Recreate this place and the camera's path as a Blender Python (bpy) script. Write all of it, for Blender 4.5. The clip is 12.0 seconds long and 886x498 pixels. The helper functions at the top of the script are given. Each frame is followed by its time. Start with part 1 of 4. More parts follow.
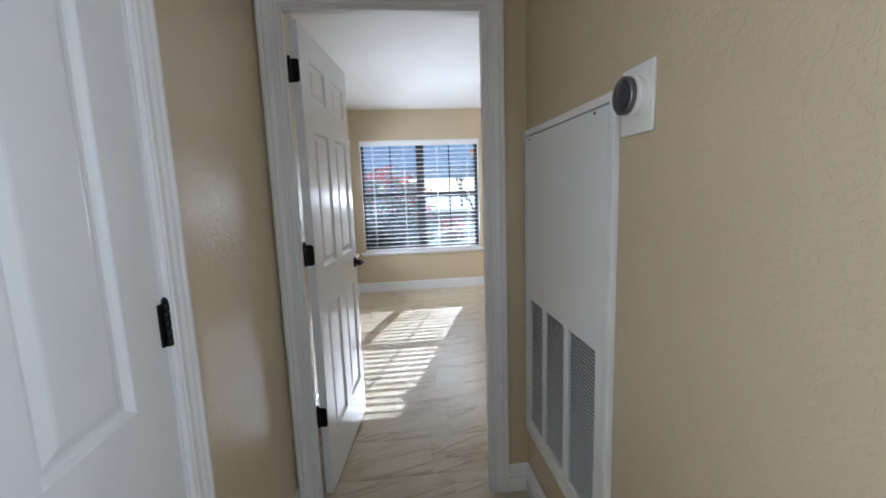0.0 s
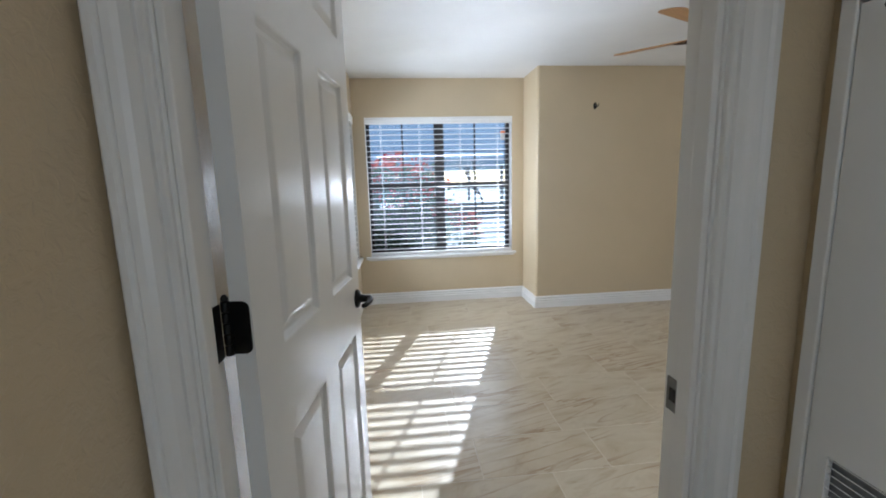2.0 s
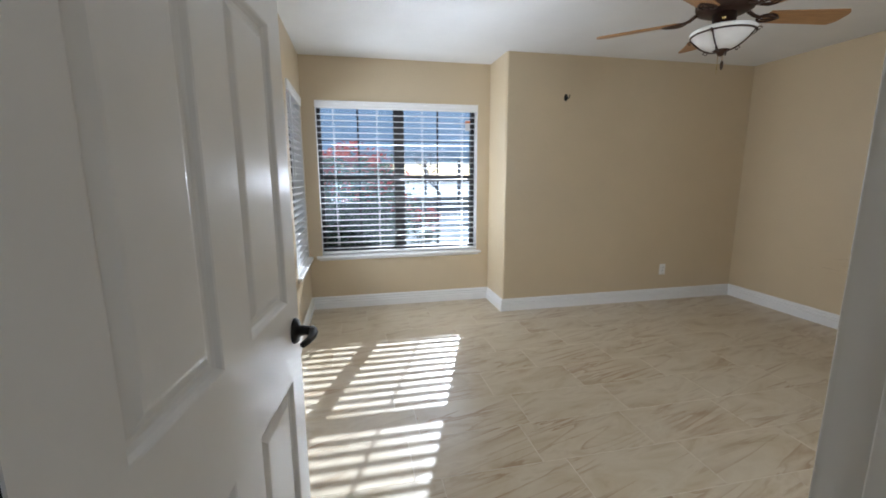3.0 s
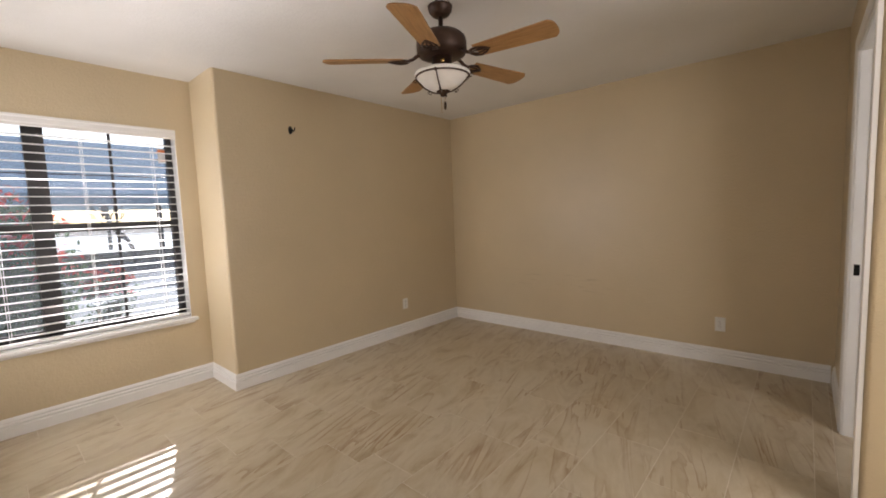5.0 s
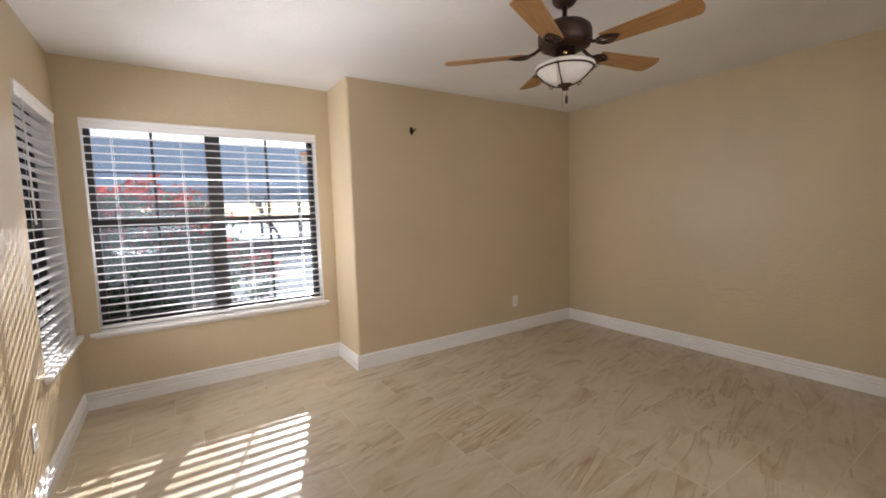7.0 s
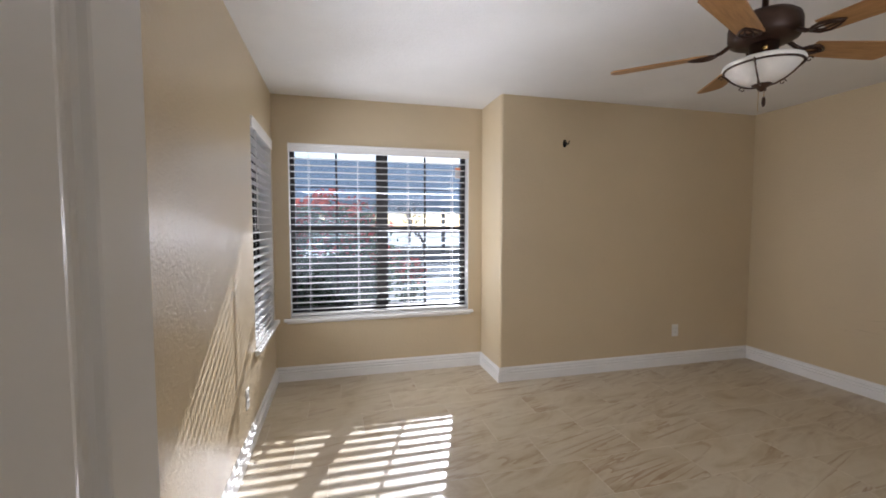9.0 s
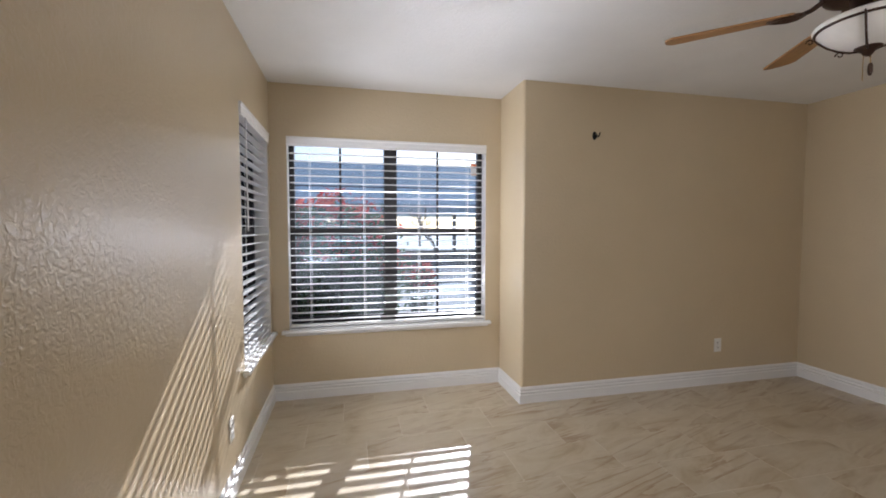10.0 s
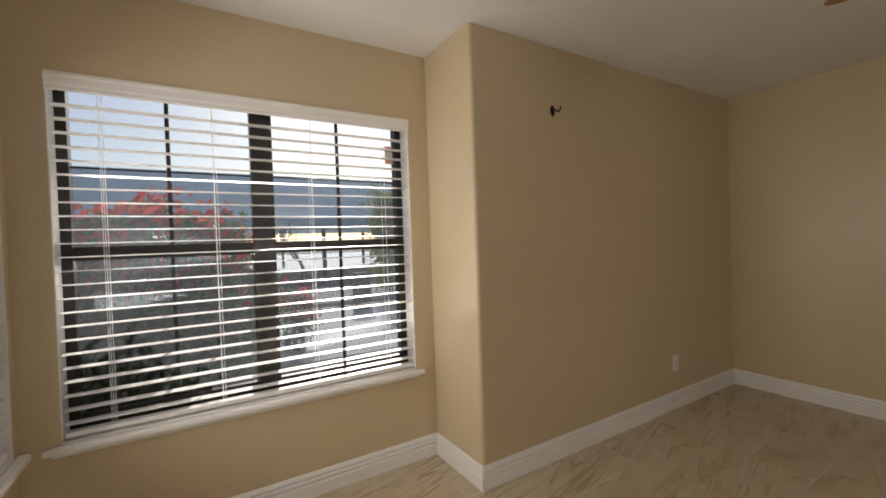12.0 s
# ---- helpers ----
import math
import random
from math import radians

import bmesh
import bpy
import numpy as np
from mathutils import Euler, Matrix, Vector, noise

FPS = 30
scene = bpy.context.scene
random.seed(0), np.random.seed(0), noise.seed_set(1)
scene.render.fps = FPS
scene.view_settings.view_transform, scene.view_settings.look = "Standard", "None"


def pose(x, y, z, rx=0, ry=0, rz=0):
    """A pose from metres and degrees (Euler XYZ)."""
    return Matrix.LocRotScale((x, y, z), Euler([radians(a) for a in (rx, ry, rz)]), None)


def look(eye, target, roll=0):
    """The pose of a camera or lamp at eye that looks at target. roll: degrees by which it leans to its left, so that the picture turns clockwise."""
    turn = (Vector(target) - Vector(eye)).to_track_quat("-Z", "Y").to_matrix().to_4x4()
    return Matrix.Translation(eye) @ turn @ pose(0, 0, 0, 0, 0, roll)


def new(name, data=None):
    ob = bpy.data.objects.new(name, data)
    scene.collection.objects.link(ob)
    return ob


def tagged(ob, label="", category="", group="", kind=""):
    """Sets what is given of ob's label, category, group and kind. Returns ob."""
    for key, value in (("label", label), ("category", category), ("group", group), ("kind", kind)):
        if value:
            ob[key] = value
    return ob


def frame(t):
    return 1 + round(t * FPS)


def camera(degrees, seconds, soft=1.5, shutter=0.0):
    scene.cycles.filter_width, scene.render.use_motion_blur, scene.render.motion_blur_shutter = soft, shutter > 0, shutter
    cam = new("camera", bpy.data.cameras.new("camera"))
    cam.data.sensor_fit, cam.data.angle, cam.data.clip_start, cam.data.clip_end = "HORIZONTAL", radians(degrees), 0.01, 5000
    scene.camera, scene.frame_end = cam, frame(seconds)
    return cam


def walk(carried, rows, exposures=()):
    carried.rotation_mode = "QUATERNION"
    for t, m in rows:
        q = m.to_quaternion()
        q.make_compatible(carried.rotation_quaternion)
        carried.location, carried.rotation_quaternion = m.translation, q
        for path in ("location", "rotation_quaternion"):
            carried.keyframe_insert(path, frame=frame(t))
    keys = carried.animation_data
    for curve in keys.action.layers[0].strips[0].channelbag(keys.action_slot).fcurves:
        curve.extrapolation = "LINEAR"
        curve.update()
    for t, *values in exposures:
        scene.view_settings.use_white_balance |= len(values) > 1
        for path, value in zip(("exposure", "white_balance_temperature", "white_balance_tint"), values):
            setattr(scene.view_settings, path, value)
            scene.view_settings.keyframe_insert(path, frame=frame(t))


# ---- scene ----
cam = camera(94.4, 12.0, soft=1.8)
PATH = [
    (0, (0.161, 0.333, 1.372), (0.377, 2.3, 1.086), -2.0),
    (0.5, (0.136, 0.563, 1.38), (0.12, 2.546, 1.117), -2.2),
    (1, (0.182, 0.857, 1.386), (-0.035, 2.826, 1.113), -1.4),
    (1.5, (0.101, 1.153, 1.355), (0.063, 3.124, 1.022), -1.3),
    (2, (0.06, 1.416, 1.343), (0.257, 3.38, 1.024), -1.6),
    (2.5, (0.068, 1.608, 1.348), (0.277, 3.568, 1.007), -0.8),
    (2.7, (0.056, 1.69, 1.341), (0.33, 3.64, 0.992), -0.4),
    (4.3, (0.14, 2.083, 1.321), (1.241, 3.735, 1.077), -1.0),
    (4.5, (0.172, 2.175, 1.299), (1.391, 3.745, 1.075), -1.1),
    (5, (0.217, 2.23, 1.318), (1.709, 3.551, 1.142), -2.2),
    (5.5, (0.231, 2.255, 1.319), (1.874, 3.381, 1.137), -2.2),
    (6, (0.223, 2.265, 1.322), (1.843, 3.423, 1.132), -2.0),
    (6.5, (0.221, 2.254, 1.326), (1.655, 3.634, 1.134), -1.8),
    (7, (0.201, 2.244, 1.34), (1.292, 3.91, 1.155), -1.6),
    (7.5, (0.175, 2.228, 1.351), (0.923, 4.076, 1.187), -1.2),
    (7.7, (0.141, 2.238, 1.363), (0.801, 4.119, 1.206), -1.4),
    (9.3, (0.117, 2.295, 1.348), (0.607, 4.231, 1.234), -0.0),
    (9.5, (0.124, 2.384, 1.354), (0.612, 4.32, 1.235), -0.1),
    (10, (0.174, 2.634, 1.34), (0.62, 4.581, 1.241), 0.0),
    (10.5, (0.23, 2.908, 1.349), (0.6, 4.871, 1.251), 0.0),
    (11, (0.249, 3.165, 1.33), (0.614, 5.129, 1.227), -0.1),
    (11.5, (0.171, 3.484, 1.329), (0.8, 5.38, 1.244), -1.4),
    (12, (0.195, 3.778, 1.31), (1.234, 5.487, 1.275), -2.0),
]
# the clip's camera opens up in the dark hall and closes down in the bright room
EXPOSURE = [(0.0, 1.60, 5200, 9), (1.0, 1.62, 5200, 8), (2.5, 1.50, 5250, 7), (4.5, 1.38, 6200, 15), (5.5, 1.52, 6600, 17), (6.5, 1.52, 6450, 18), (7.5, 1.35, 6050, 15), (10.5, 1.19, 5750, 14), (11.5, 0.90, 6200, 12), (12.0, 0.72, 6950, 13)]
walk(cam, [(t, look(eye, target, roll)) for t, eye, target, roll in PATH], EXPOSURE)

# ---- light ----
HXL, HXR = -0.320, 0.703             # the two sides of the hall
SUN_EL, SUN_AZ = 29.3, 18.8          # degrees up; degrees from +y towards +x
world = bpy.data.worlds.new("sky_world")
scene.world = world
world.use_nodes = True
wn = world.node_tree
sky = wn.nodes.new("ShaderNodeTexSky")
sky.sky_type, sky.sun_disc = "NISHITA", False
sky.sun_elevation, sky.sun_rotation = radians(SUN_EL), radians(SUN_AZ)
wn.nodes["Background"].inputs["Strength"].default_value = 0.075
wn.links.new(sky.outputs[0], wn.nodes["Background"].inputs["Color"])
sun = new("sun", bpy.data.lights.new("sun", "SUN"))
sun.data.energy, sun.data.angle, sun.data.color = 4.0, radians(0.5), (1.0, 0.98, 0.95)
_s = Vector((math.sin(radians(SUN_AZ)) * math.cos(radians(SUN_EL)), math.cos(radians(SUN_AZ)) * math.cos(radians(SUN_EL)), math.sin(radians(SUN_EL))))
sun.matrix_world = look(_s * 40, (0, 0, 0))


def opening_lamp(name, watts, w, h, m, spread=180, tint=(1.0, 0.985, 0.97)):
    """An area lamp: sky light at the room's two windows, added fill elsewhere."""
    l = new(name, bpy.data.lights.new(name, "AREA"))
    l.data.shape, l.data.size, l.data.size_y, l.data.energy, l.data.color = "RECTANGLE", w, h, watts, tint
    l.data.spread, l.data.specular_factor = radians(spread), 0.0
    l.matrix_world = m


# light thrown up through the slats of the wide window by the sunlit ground outside
for z, dx, dz, watts, spread in ((0.75, 0.25, 0.588, 1.7, 50), (1.08, -0.10, 0.588, 1.2, 50), (1.60, 0.0, 0.588, 0.6, 50), (1.30, -0.32, 0.12, 2.3, 130)):
    opening_lamp("front_window_light", watts, 1.40, 0.05, look((0.515, 6.066, z), (0.515 + dx, 5.257, z + dz)), spread)
opening_lamp("side_window_light", 5.2, 0.70, 1.35, look((-0.388, 5.522, 1.30), (0.6, 5.522, 1.30)), 115)
# fill lamp added in the recess to brighten the room, no window known there
opening_lamp("recess_fill", 14.5, 1.25, 1.30, pose(1.60, 0.39, 1.45, 90))
# fill lamps added in two made-up openings of the hall, behind the walk's start
opening_lamp("hall_west_fill", 2.6, 0.76, 1.16, look((HXL - 0.075, -0.10, 1.48), (1.0, -0.10, 1.48)), 155, (0.97, 0.985, 1.0))
opening_lamp("hall_east_fill", 3.9, 0.76, 1.16, look((HXR + 0.075, -0.10, 1.48), (-1.0, -0.10, 1.48)), 155, (0.97, 0.985, 1.0))
# weak fill lamp added in the invented room behind the hall
opening_lamp("far_room_fill", 4, 2.3, 2.0, pose(1.60, -4.62, 1.05, 90), 180, (0.93, 0.965, 1.0))


# ---- materials ----
def mat(name, color, rough=0.5, metal=0.0, spec=0.5):
    m = bpy.data.materials.new(name)
    m.use_nodes = True
    b = m.node_tree.nodes["Principled BSDF"]
    b.inputs["Base Color"].default_value = (*color, 1)
    b.inputs["Roughness"].default_value = rough
    b.inputs["Metallic"].default_value = metal
    b.inputs["Specular IOR Level"].default_value = spec
    return m


def node(m, kind, **ins):
    n = m.node_tree.nodes.new(kind)
    for k, v in ins.items():
        n.inputs[k.replace("_", " ")].default_value = v
    return n


def wire(m, a, b):
    m.node_tree.links.new(a, b)


def bsdf(m):
    return m.node_tree.nodes["Principled BSDF"]


def coords(m, scale=(1, 1, 1)):
    t = m.node_tree.nodes.new("ShaderNodeTexCoord")
    p = node(m, "ShaderNodeMapping", Scale=scale)
    wire(m, t.outputs["Object"], p.inputs["Vector"])
    return p.outputs["Vector"]


def ramp(m, fac, stops):
    r = m.node_tree.nodes.new("ShaderNodeValToRGB")
    while len(r.color_ramp.elements) < len(stops):
        r.color_ramp.elements.new(0.5)
    for e, (p, c) in zip(r.color_ramp.elements, stops):
        e.position, e.color = p, (*c, 1)
    wire(m, fac, r.inputs["Fac"])
    return r.outputs["Color"]


def mottle(m, color, amount=0.06, scale=3.0, vec=None):
    """Slow, faint variation of a colour."""
    v = vec or coords(m)
    n = node(m, "ShaderNodeTexNoise", Scale=scale, Detail=5.0, Roughness=0.6)
    wire(m, v, n.inputs["Vector"])
    lo = tuple(c * (1 - amount) for c in color)
    hi = tuple(min(1, c * (1 + amount)) for c in color)
    wire(m, ramp(m, n.outputs["Fac"], [(0.3, lo), (0.7, hi)]), bsdf(m).inputs["Base Color"])


def relief(m, height, strength=0.3, distance=0.002):
    b = node(m, "ShaderNodeBump", Strength=strength, Distance=distance)
    wire(m, height, b.inputs["Height"])
    wire(m, b.outputs["Normal"], bsdf(m).inputs["Normal"])
    return b


def wall_paint(name, color, rough=0.30):
    """Satin paint over a hand-trowelled, skipped texture."""
    m = mat(name, color, rough)
    v = coords(m)
    mottle(m, color, 0.035, 1.7, v)
    warp = node(m, "ShaderNodeTexNoise", Scale=22.0, Detail=2.0)
    wire(m, v, warp.inputs["Vector"])
    big = node(m, "ShaderNodeTexNoise", Scale=50.0, Detail=4.0, Roughness=0.55, Distortion=0.9)
    wire(m, v, big.inputs["Vector"])
    flat = ramp(m, big.outputs["Fac"], [(0.40, (0, 0, 0)), (0.60, (1, 1, 1))])
    fine = node(m, "ShaderNodeTexNoise", Scale=260.0, Detail=2.0)
    wire(m, v, fine.inputs["Vector"])
    mix = node(m, "ShaderNodeMix", Factor=0.22)
    mix.data_type = "RGBA"
    wire(m, flat, mix.inputs["A"])
    wire(m, fine.outputs["Fac"], mix.inputs["B"])
    relief(m, mix.outputs["Result"], 0.45, 0.0021)
    return m


PAINT = wall_paint("tan_wall_paint", (0.575, 0.468, 0.305))
SCUFFED = wall_paint("tan_wall_paint_scuffed", (0.575, 0.468, 0.305))


def scuff(m):
    """Faint level scrapes where furniture stood against the wall."""
    v = coords(m, (1, 2.2, 22))
    n = node(m, "ShaderNodeTexNoise", Scale=2.3, Detail=4.0, Distortion=0.4)
    wire(m, v, n.inputs["Vector"])
    lines = ramp(m, n.outputs["Fac"], [(0.60, (0, 0, 0)), (0.68, (1, 1, 1))])
    pos = m.node_tree.nodes.new("ShaderNodeTexCoord")
    xyz = m.node_tree.nodes.new("ShaderNodeSeparateXYZ")
    wire(m, pos.outputs["Object"], xyz.inputs[0])
    band = lines
    for axis, mid, half in (("Y", 4.25, 0.75), ("Z", 0.56, 0.12)):
        sub = node(m, "ShaderNodeMath")
        sub.operation = "SUBTRACT"
        sub.inputs[1].default_value = mid
        wire(m, xyz.outputs[axis], sub.inputs[0])
        ab = node(m, "ShaderNodeMath")
        ab.operation = "ABSOLUTE"
        wire(m, sub.outputs[0], ab.inputs[0])
        mr = m.node_tree.nodes.new("ShaderNodeMapRange")
        mr.inputs["From Min"].default_value, mr.inputs["From Max"].default_value = half, half * 0.5
        wire(m, ab.outputs[0], mr.inputs["Value"])
        mu = node(m, "ShaderNodeMath")
        mu.operation = "MULTIPLY"
        wire(m, band, mu.inputs[0])
        wire(m, mr.outputs[0], mu.inputs[1])
        band = mu.outputs[0]
    old = bsdf(m).inputs["Base Color"].links[0].from_socket
    mix = m.node_tree.nodes.new("ShaderNodeMix")
    mix.data_type = "RGBA"
    fade = node(m, "ShaderNodeMath")
    fade.operation = "MULTIPLY"
    fade.inputs[1].default_value = 0.35
    wire(m, band, fade.inputs[0])
    wire(m, fade.outputs[0], mix.inputs["Factor"])
    wire(m, old, mix.inputs["A"])
    mix.inputs["B"].default_value = (0.33, 0.26, 0.18, 1)
    wire(m, mix.outputs["Result"], bsdf(m).inputs["Base Color"])


scuff(SCUFFED)
CEIL = wall_paint("ceiling_paint", (0.80, 0.79, 0.77), 0.75)
PLAIN = wall_paint("white_wall_paint", (0.74, 0.72, 0.68), 0.6)


def white_paint(name, color=(0.80, 0.79, 0.77), rough=0.32):
    m = mat(name, color, rough)
    v = coords(m)
    mottle(m, color, 0.03, 4.0, v)
    n = node(m, "ShaderNodeTexNoise", Scale=9.0, Detail=6.0, Roughness=0.7)
    wire(m, coords(m, (14, 14, 1)), n.inputs["Vector"])
    relief(m, n.outputs["Fac"], 0.05, 0.0010)
    return m


TRIM = white_paint("trim_paint")
DOORP = white_paint("door_paint", (0.78, 0.775, 0.765), 0.28)
ENAMEL = white_paint("white_enamel", (0.80, 0.80, 0.79), 0.35)
SLAT = white_paint("blind_white", (0.82, 0.81, 0.79), 0.35)
PLASTIC = mat("white_plastic", (0.78, 0.77, 0.73), 0.35)
mottle(PLASTIC, (0.78, 0.77, 0.73), 0.02, 20)
CORD = mat("blind_cord", (0.78, 0.77, 0.74), 0.8)
mottle(CORD, (0.78, 0.77, 0.74), 0.05, 90)
BLACK = mat("oil_rubbed_black", (0.012, 0.011, 0.010), 0.38, 0.6)
mottle(BLACK, (0.012, 0.011, 0.010), 0.3, 60)
STEEL = mat("dull_steel", (0.16, 0.155, 0.15), 0.4, 0.9)
mottle(STEEL, (0.16, 0.155, 0.15), 0.15, 40)
BRASS = mat("brass", (0.75, 0.55, 0.22), 0.25, 1.0)
FRAME = mat("dark_bronze_aluminium", (0.020, 0.018, 0.017), 0.4, 0.3)
mottle(FRAME, (0.020, 0.018, 0.017), 0.2, 8)
# near-black for the shade inside small holes, used on solid pieces
HOLE_SHADE = mat("hole_shade_black", (0.02, 0.02, 0.02), 0.9)
# grey that stands for the shade seen between the vent louvres
VENT_SHADE = mat("vent_shade_grey", (0.30, 0.30, 0.30), 0.9)
mottle(VENT_SHADE, (0.30, 0.30, 0.30), 0.2, 30)
BRONZE = mat("fan_bronze", (0.055, 0.030, 0.020), 0.42, 0.55)
mottle(BRONZE, (0.055, 0.030, 0.020), 0.3, 18)
LENS = mat("lens_grey", (0.035, 0.04, 0.05), 0.25)
STICKER = mat("sticker_paper", (0.62, 0.60, 0.56), 0.6)
STICKER_RED = mat("sticker_orange", (0.75, 0.22, 0.07), 0.6)


def glass_mat():
    """Clear panes with a thin film of dust that the sun lights up."""
    m = mat("window_glass", (1, 1, 1), 0.0)
    b = bsdf(m)
    b.inputs["Transmission Weight"].default_value = 1.0
    b.inputs["IOR"].default_value = 1.0
    g = node(m, "ShaderNodeBsdfGlossy", Roughness=0.02)
    f = node(m, "ShaderNodeFresnel", IOR=1.22)
    t = node(m, "ShaderNodeBsdfTransparent", Color=(0.76, 0.80, 0.83, 1))
    mx = m.node_tree.nodes.new("ShaderNodeMixShader")
    wire(m, f.outputs[0], mx.inputs[0])
    wire(m, t.outputs[0], mx.inputs[1])
    wire(m, g.outputs[0], mx.inputs[2])
    dust = node(m, "ShaderNodeBsdfTranslucent", Color=(0.74, 0.80, 0.87, 1))
    film = node(m, "ShaderNodeTexNoise", Scale=2.5, Detail=5.0)
    wire(m, coords(m), film.inputs["Vector"])
    amount = node(m, "ShaderNodeMapRange", To_Min=0.014, To_Max=0.032)
    wire(m, film.outputs["Fac"], amount.inputs["Value"])
    dm = m.node_tree.nodes.new("ShaderNodeMixShader")
    wire(m, amount.outputs[0], dm.inputs[0])
    wire(m, mx.outputs[0], dm.inputs[1])
    wire(m, dust.outputs[0], dm.inputs[2])
    wire(m, dm.outputs[0], m.node_tree.nodes["Material Output"].inputs["Surface"])
    return m


GLASS = glass_mat()
ALAB = mat("frosted_bowl_glass", (0.86, 0.84, 0.80), 0.35)
mottle(ALAB, (0.86, 0.84, 0.80), 0.06, 14)
bsdf(ALAB).inputs["Subsurface Weight"].default_value = 0.25
bsdf(ALAB).inputs["Subsurface Radius"].default_value = (0.02, 0.02, 0.02)


def blade_wood():
    m = mat("fan_blade_oak", (0.36, 0.19, 0.07), 0.4)
    w = node(m, "ShaderNodeTexNoise", Scale=6.0, Detail=8.0, Roughness=0.65, Distortion=0.4)
    wire(m, coords(m, (1.2, 14, 14)), w.inputs["Vector"])
    wire(m, ramp(m, w.outputs["Fac"], [(0.3, (0.24, 0.115, 0.038)), (0.55, (0.37, 0.195, 0.07)), (0.75, (0.46, 0.26, 0.105))]), bsdf(m).inputs["Base Color"])
    relief(m, w.outputs["Fac"], 0.1, 0.0006)
    return m


OAK = blade_wood()


def tile_mat():
    """Sandstone-look porcelain: cream ground, slanting rusty veins, a different cut on each tile."""
    m = mat("sandstone_tile", (0.52, 0.45, 0.35), 0.3)
    t = m.node_tree.nodes.new("ShaderNodeTexCoord")
    info = m.node_tree.nodes.new("ShaderNodeObjectInfo")
    wh = m.node_tree.nodes.new("ShaderNodeTexWhiteNoise")
    wh.noise_dimensions = "1D"
    wire(m, info.outputs["Random"], wh.inputs["W"])
    sc = node(m, "ShaderNodeVectorMath")
    sc.operation = "SCALE"
    sc.inputs["Scale"].default_value = 37.0
    wire(m, wh.outputs["Color"], sc.inputs[0])
    add = m.node_tree.nodes.new("ShaderNodeVectorMath")
    wire(m, t.outputs["Object"], add.inputs[0])
    wire(m, sc.outputs[0], add.inputs[1])
    rot = node(m, "ShaderNodeMapping", Rotation=(0, 0, radians(-16)))
    wire(m, add.outputs[0], rot.inputs["Vector"])
    st = node(m, "ShaderNodeMapping", Scale=(0.85, 7.5, 1.0))
    wire(m, rot.outputs[0], st.inputs["Vector"])
    cl = node(m, "ShaderNodeMapping", Scale=(1.0, 2.3, 1.0))
    wire(m, rot.outputs[0], cl.inputs["Vector"])
    a = node(m, "ShaderNodeTexNoise", Scale=2.4, Detail=9.0, Roughness=0.6, Distortion=0.8)
    wire(m, cl.outputs[0], a.inputs["Vector"])
    col = ramp(m, a.outputs["Fac"], [(0.27, (0.38, 0.285, 0.17)), (0.42, (0.515, 0.43, 0.295)), (0.56, (0.58, 0.505, 0.375)), (0.74, (0.42, 0.33, 0.205))])
    b = node(m, "ShaderNodeTexNoise", Scale=0.85, Detail=4.5, Roughness=0.5, Distortion=1.1)
    wire(m, st.outputs[0], b.inputs["Vector"])
    vein = ramp(m, b.outputs["Fac"], [(0.415, (0, 0, 0)), (0.470, (0.42, 0.42, 0.42)), (0.497, (0.98, 0.95, 0.95)), (0.508, (0, 0, 0))])
    c = node(m, "ShaderNodeTexNoise", Scale=2.2, Detail=3.0)
    wire(m, add.outputs[0], c.inputs["Vector"])
    gate = ramp(m, c.outputs["Fac"], [(0.40, (0.06, 0.06, 0.06)), (0.62, (0.9, 0.9, 0.9))])
    mul = m.node_tree.nodes.new("ShaderNodeMath")
    mul.operation = "MULTIPLY"
    wire(m, vein, mul.inputs[0])
    wire(m, gate, mul.inputs[1])
    mix = m.node_tree.nodes.new("ShaderNodeMix")
    mix.data_type = "RGBA"
    wire(m, mul.outputs[0], mix.inputs["Factor"])
    wire(m, col, mix.inputs["A"])
    mix.inputs["B"].default_value = (0.31, 0.19, 0.095, 1)
    wire(m, mix.outputs["Result"], bsdf(m).inputs["Base Color"])
    ro = node(m, "ShaderNodeMapRange", To_Min=0.22, To_Max=0.42)
    wire(m, a.outputs["Fac"], ro.inputs["Value"])
    wire(m, ro.outputs[0], bsdf(m).inputs["Roughness"])
    relief(m, a.outputs["Fac"], 0.12, 0.002)
    return m


TILE = tile_mat()
GROUT = mat("grout", (0.70, 0.64, 0.54), 0.9)
mottle(GROUT, (0.70, 0.64, 0.54), 0.1, 30)


def rough_ground(name, color, scale, amount=0.2, rough=0.9, bump=0.4):
    m = mat(name, color, rough, 0.0, 0.2)
    v = coords(m)
    mottle(m, color, amount, scale * 0.1, v)
    n = node(m, "ShaderNodeTexNoise", Scale=scale, Detail=6.0)
    wire(m, v, n.inputs["Vector"])
    relief(m, n.outputs["Fac"], bump, 0.01)
    return m


ASPHALT = rough_ground("asphalt", (0.075, 0.076, 0.08), 40, 0.2, 0.85)
CONCRETE = rough_ground("concrete_drive", (0.31, 0.30, 0.28), 25, 0.08, 0.85, 0.2)
PALE = rough_ground("sun_bleached_concrete", (0.52, 0.51, 0.49), 25, 0.06, 0.8, 0.2)
SOIL = rough_ground("dry_soil", (0.15, 0.115, 0.08), 12, 0.3)
STUCCO = rough_ground("outer_stucco", (0.45, 0.37, 0.27), 60, 0.06)
ROSE = rough_ground("rose_stucco", (0.48, 0.31, 0.25), 60, 0.08)
SHINGLE = rough_ground("grey_blue_shingle", (0.34, 0.45, 0.53), 30, 0.15)
POST = rough_ground("painted_post", (0.10, 0.095, 0.09), 20, 0.15)
BARK = rough_ground("bark", (0.12, 0.09, 0.07), 35, 0.3)


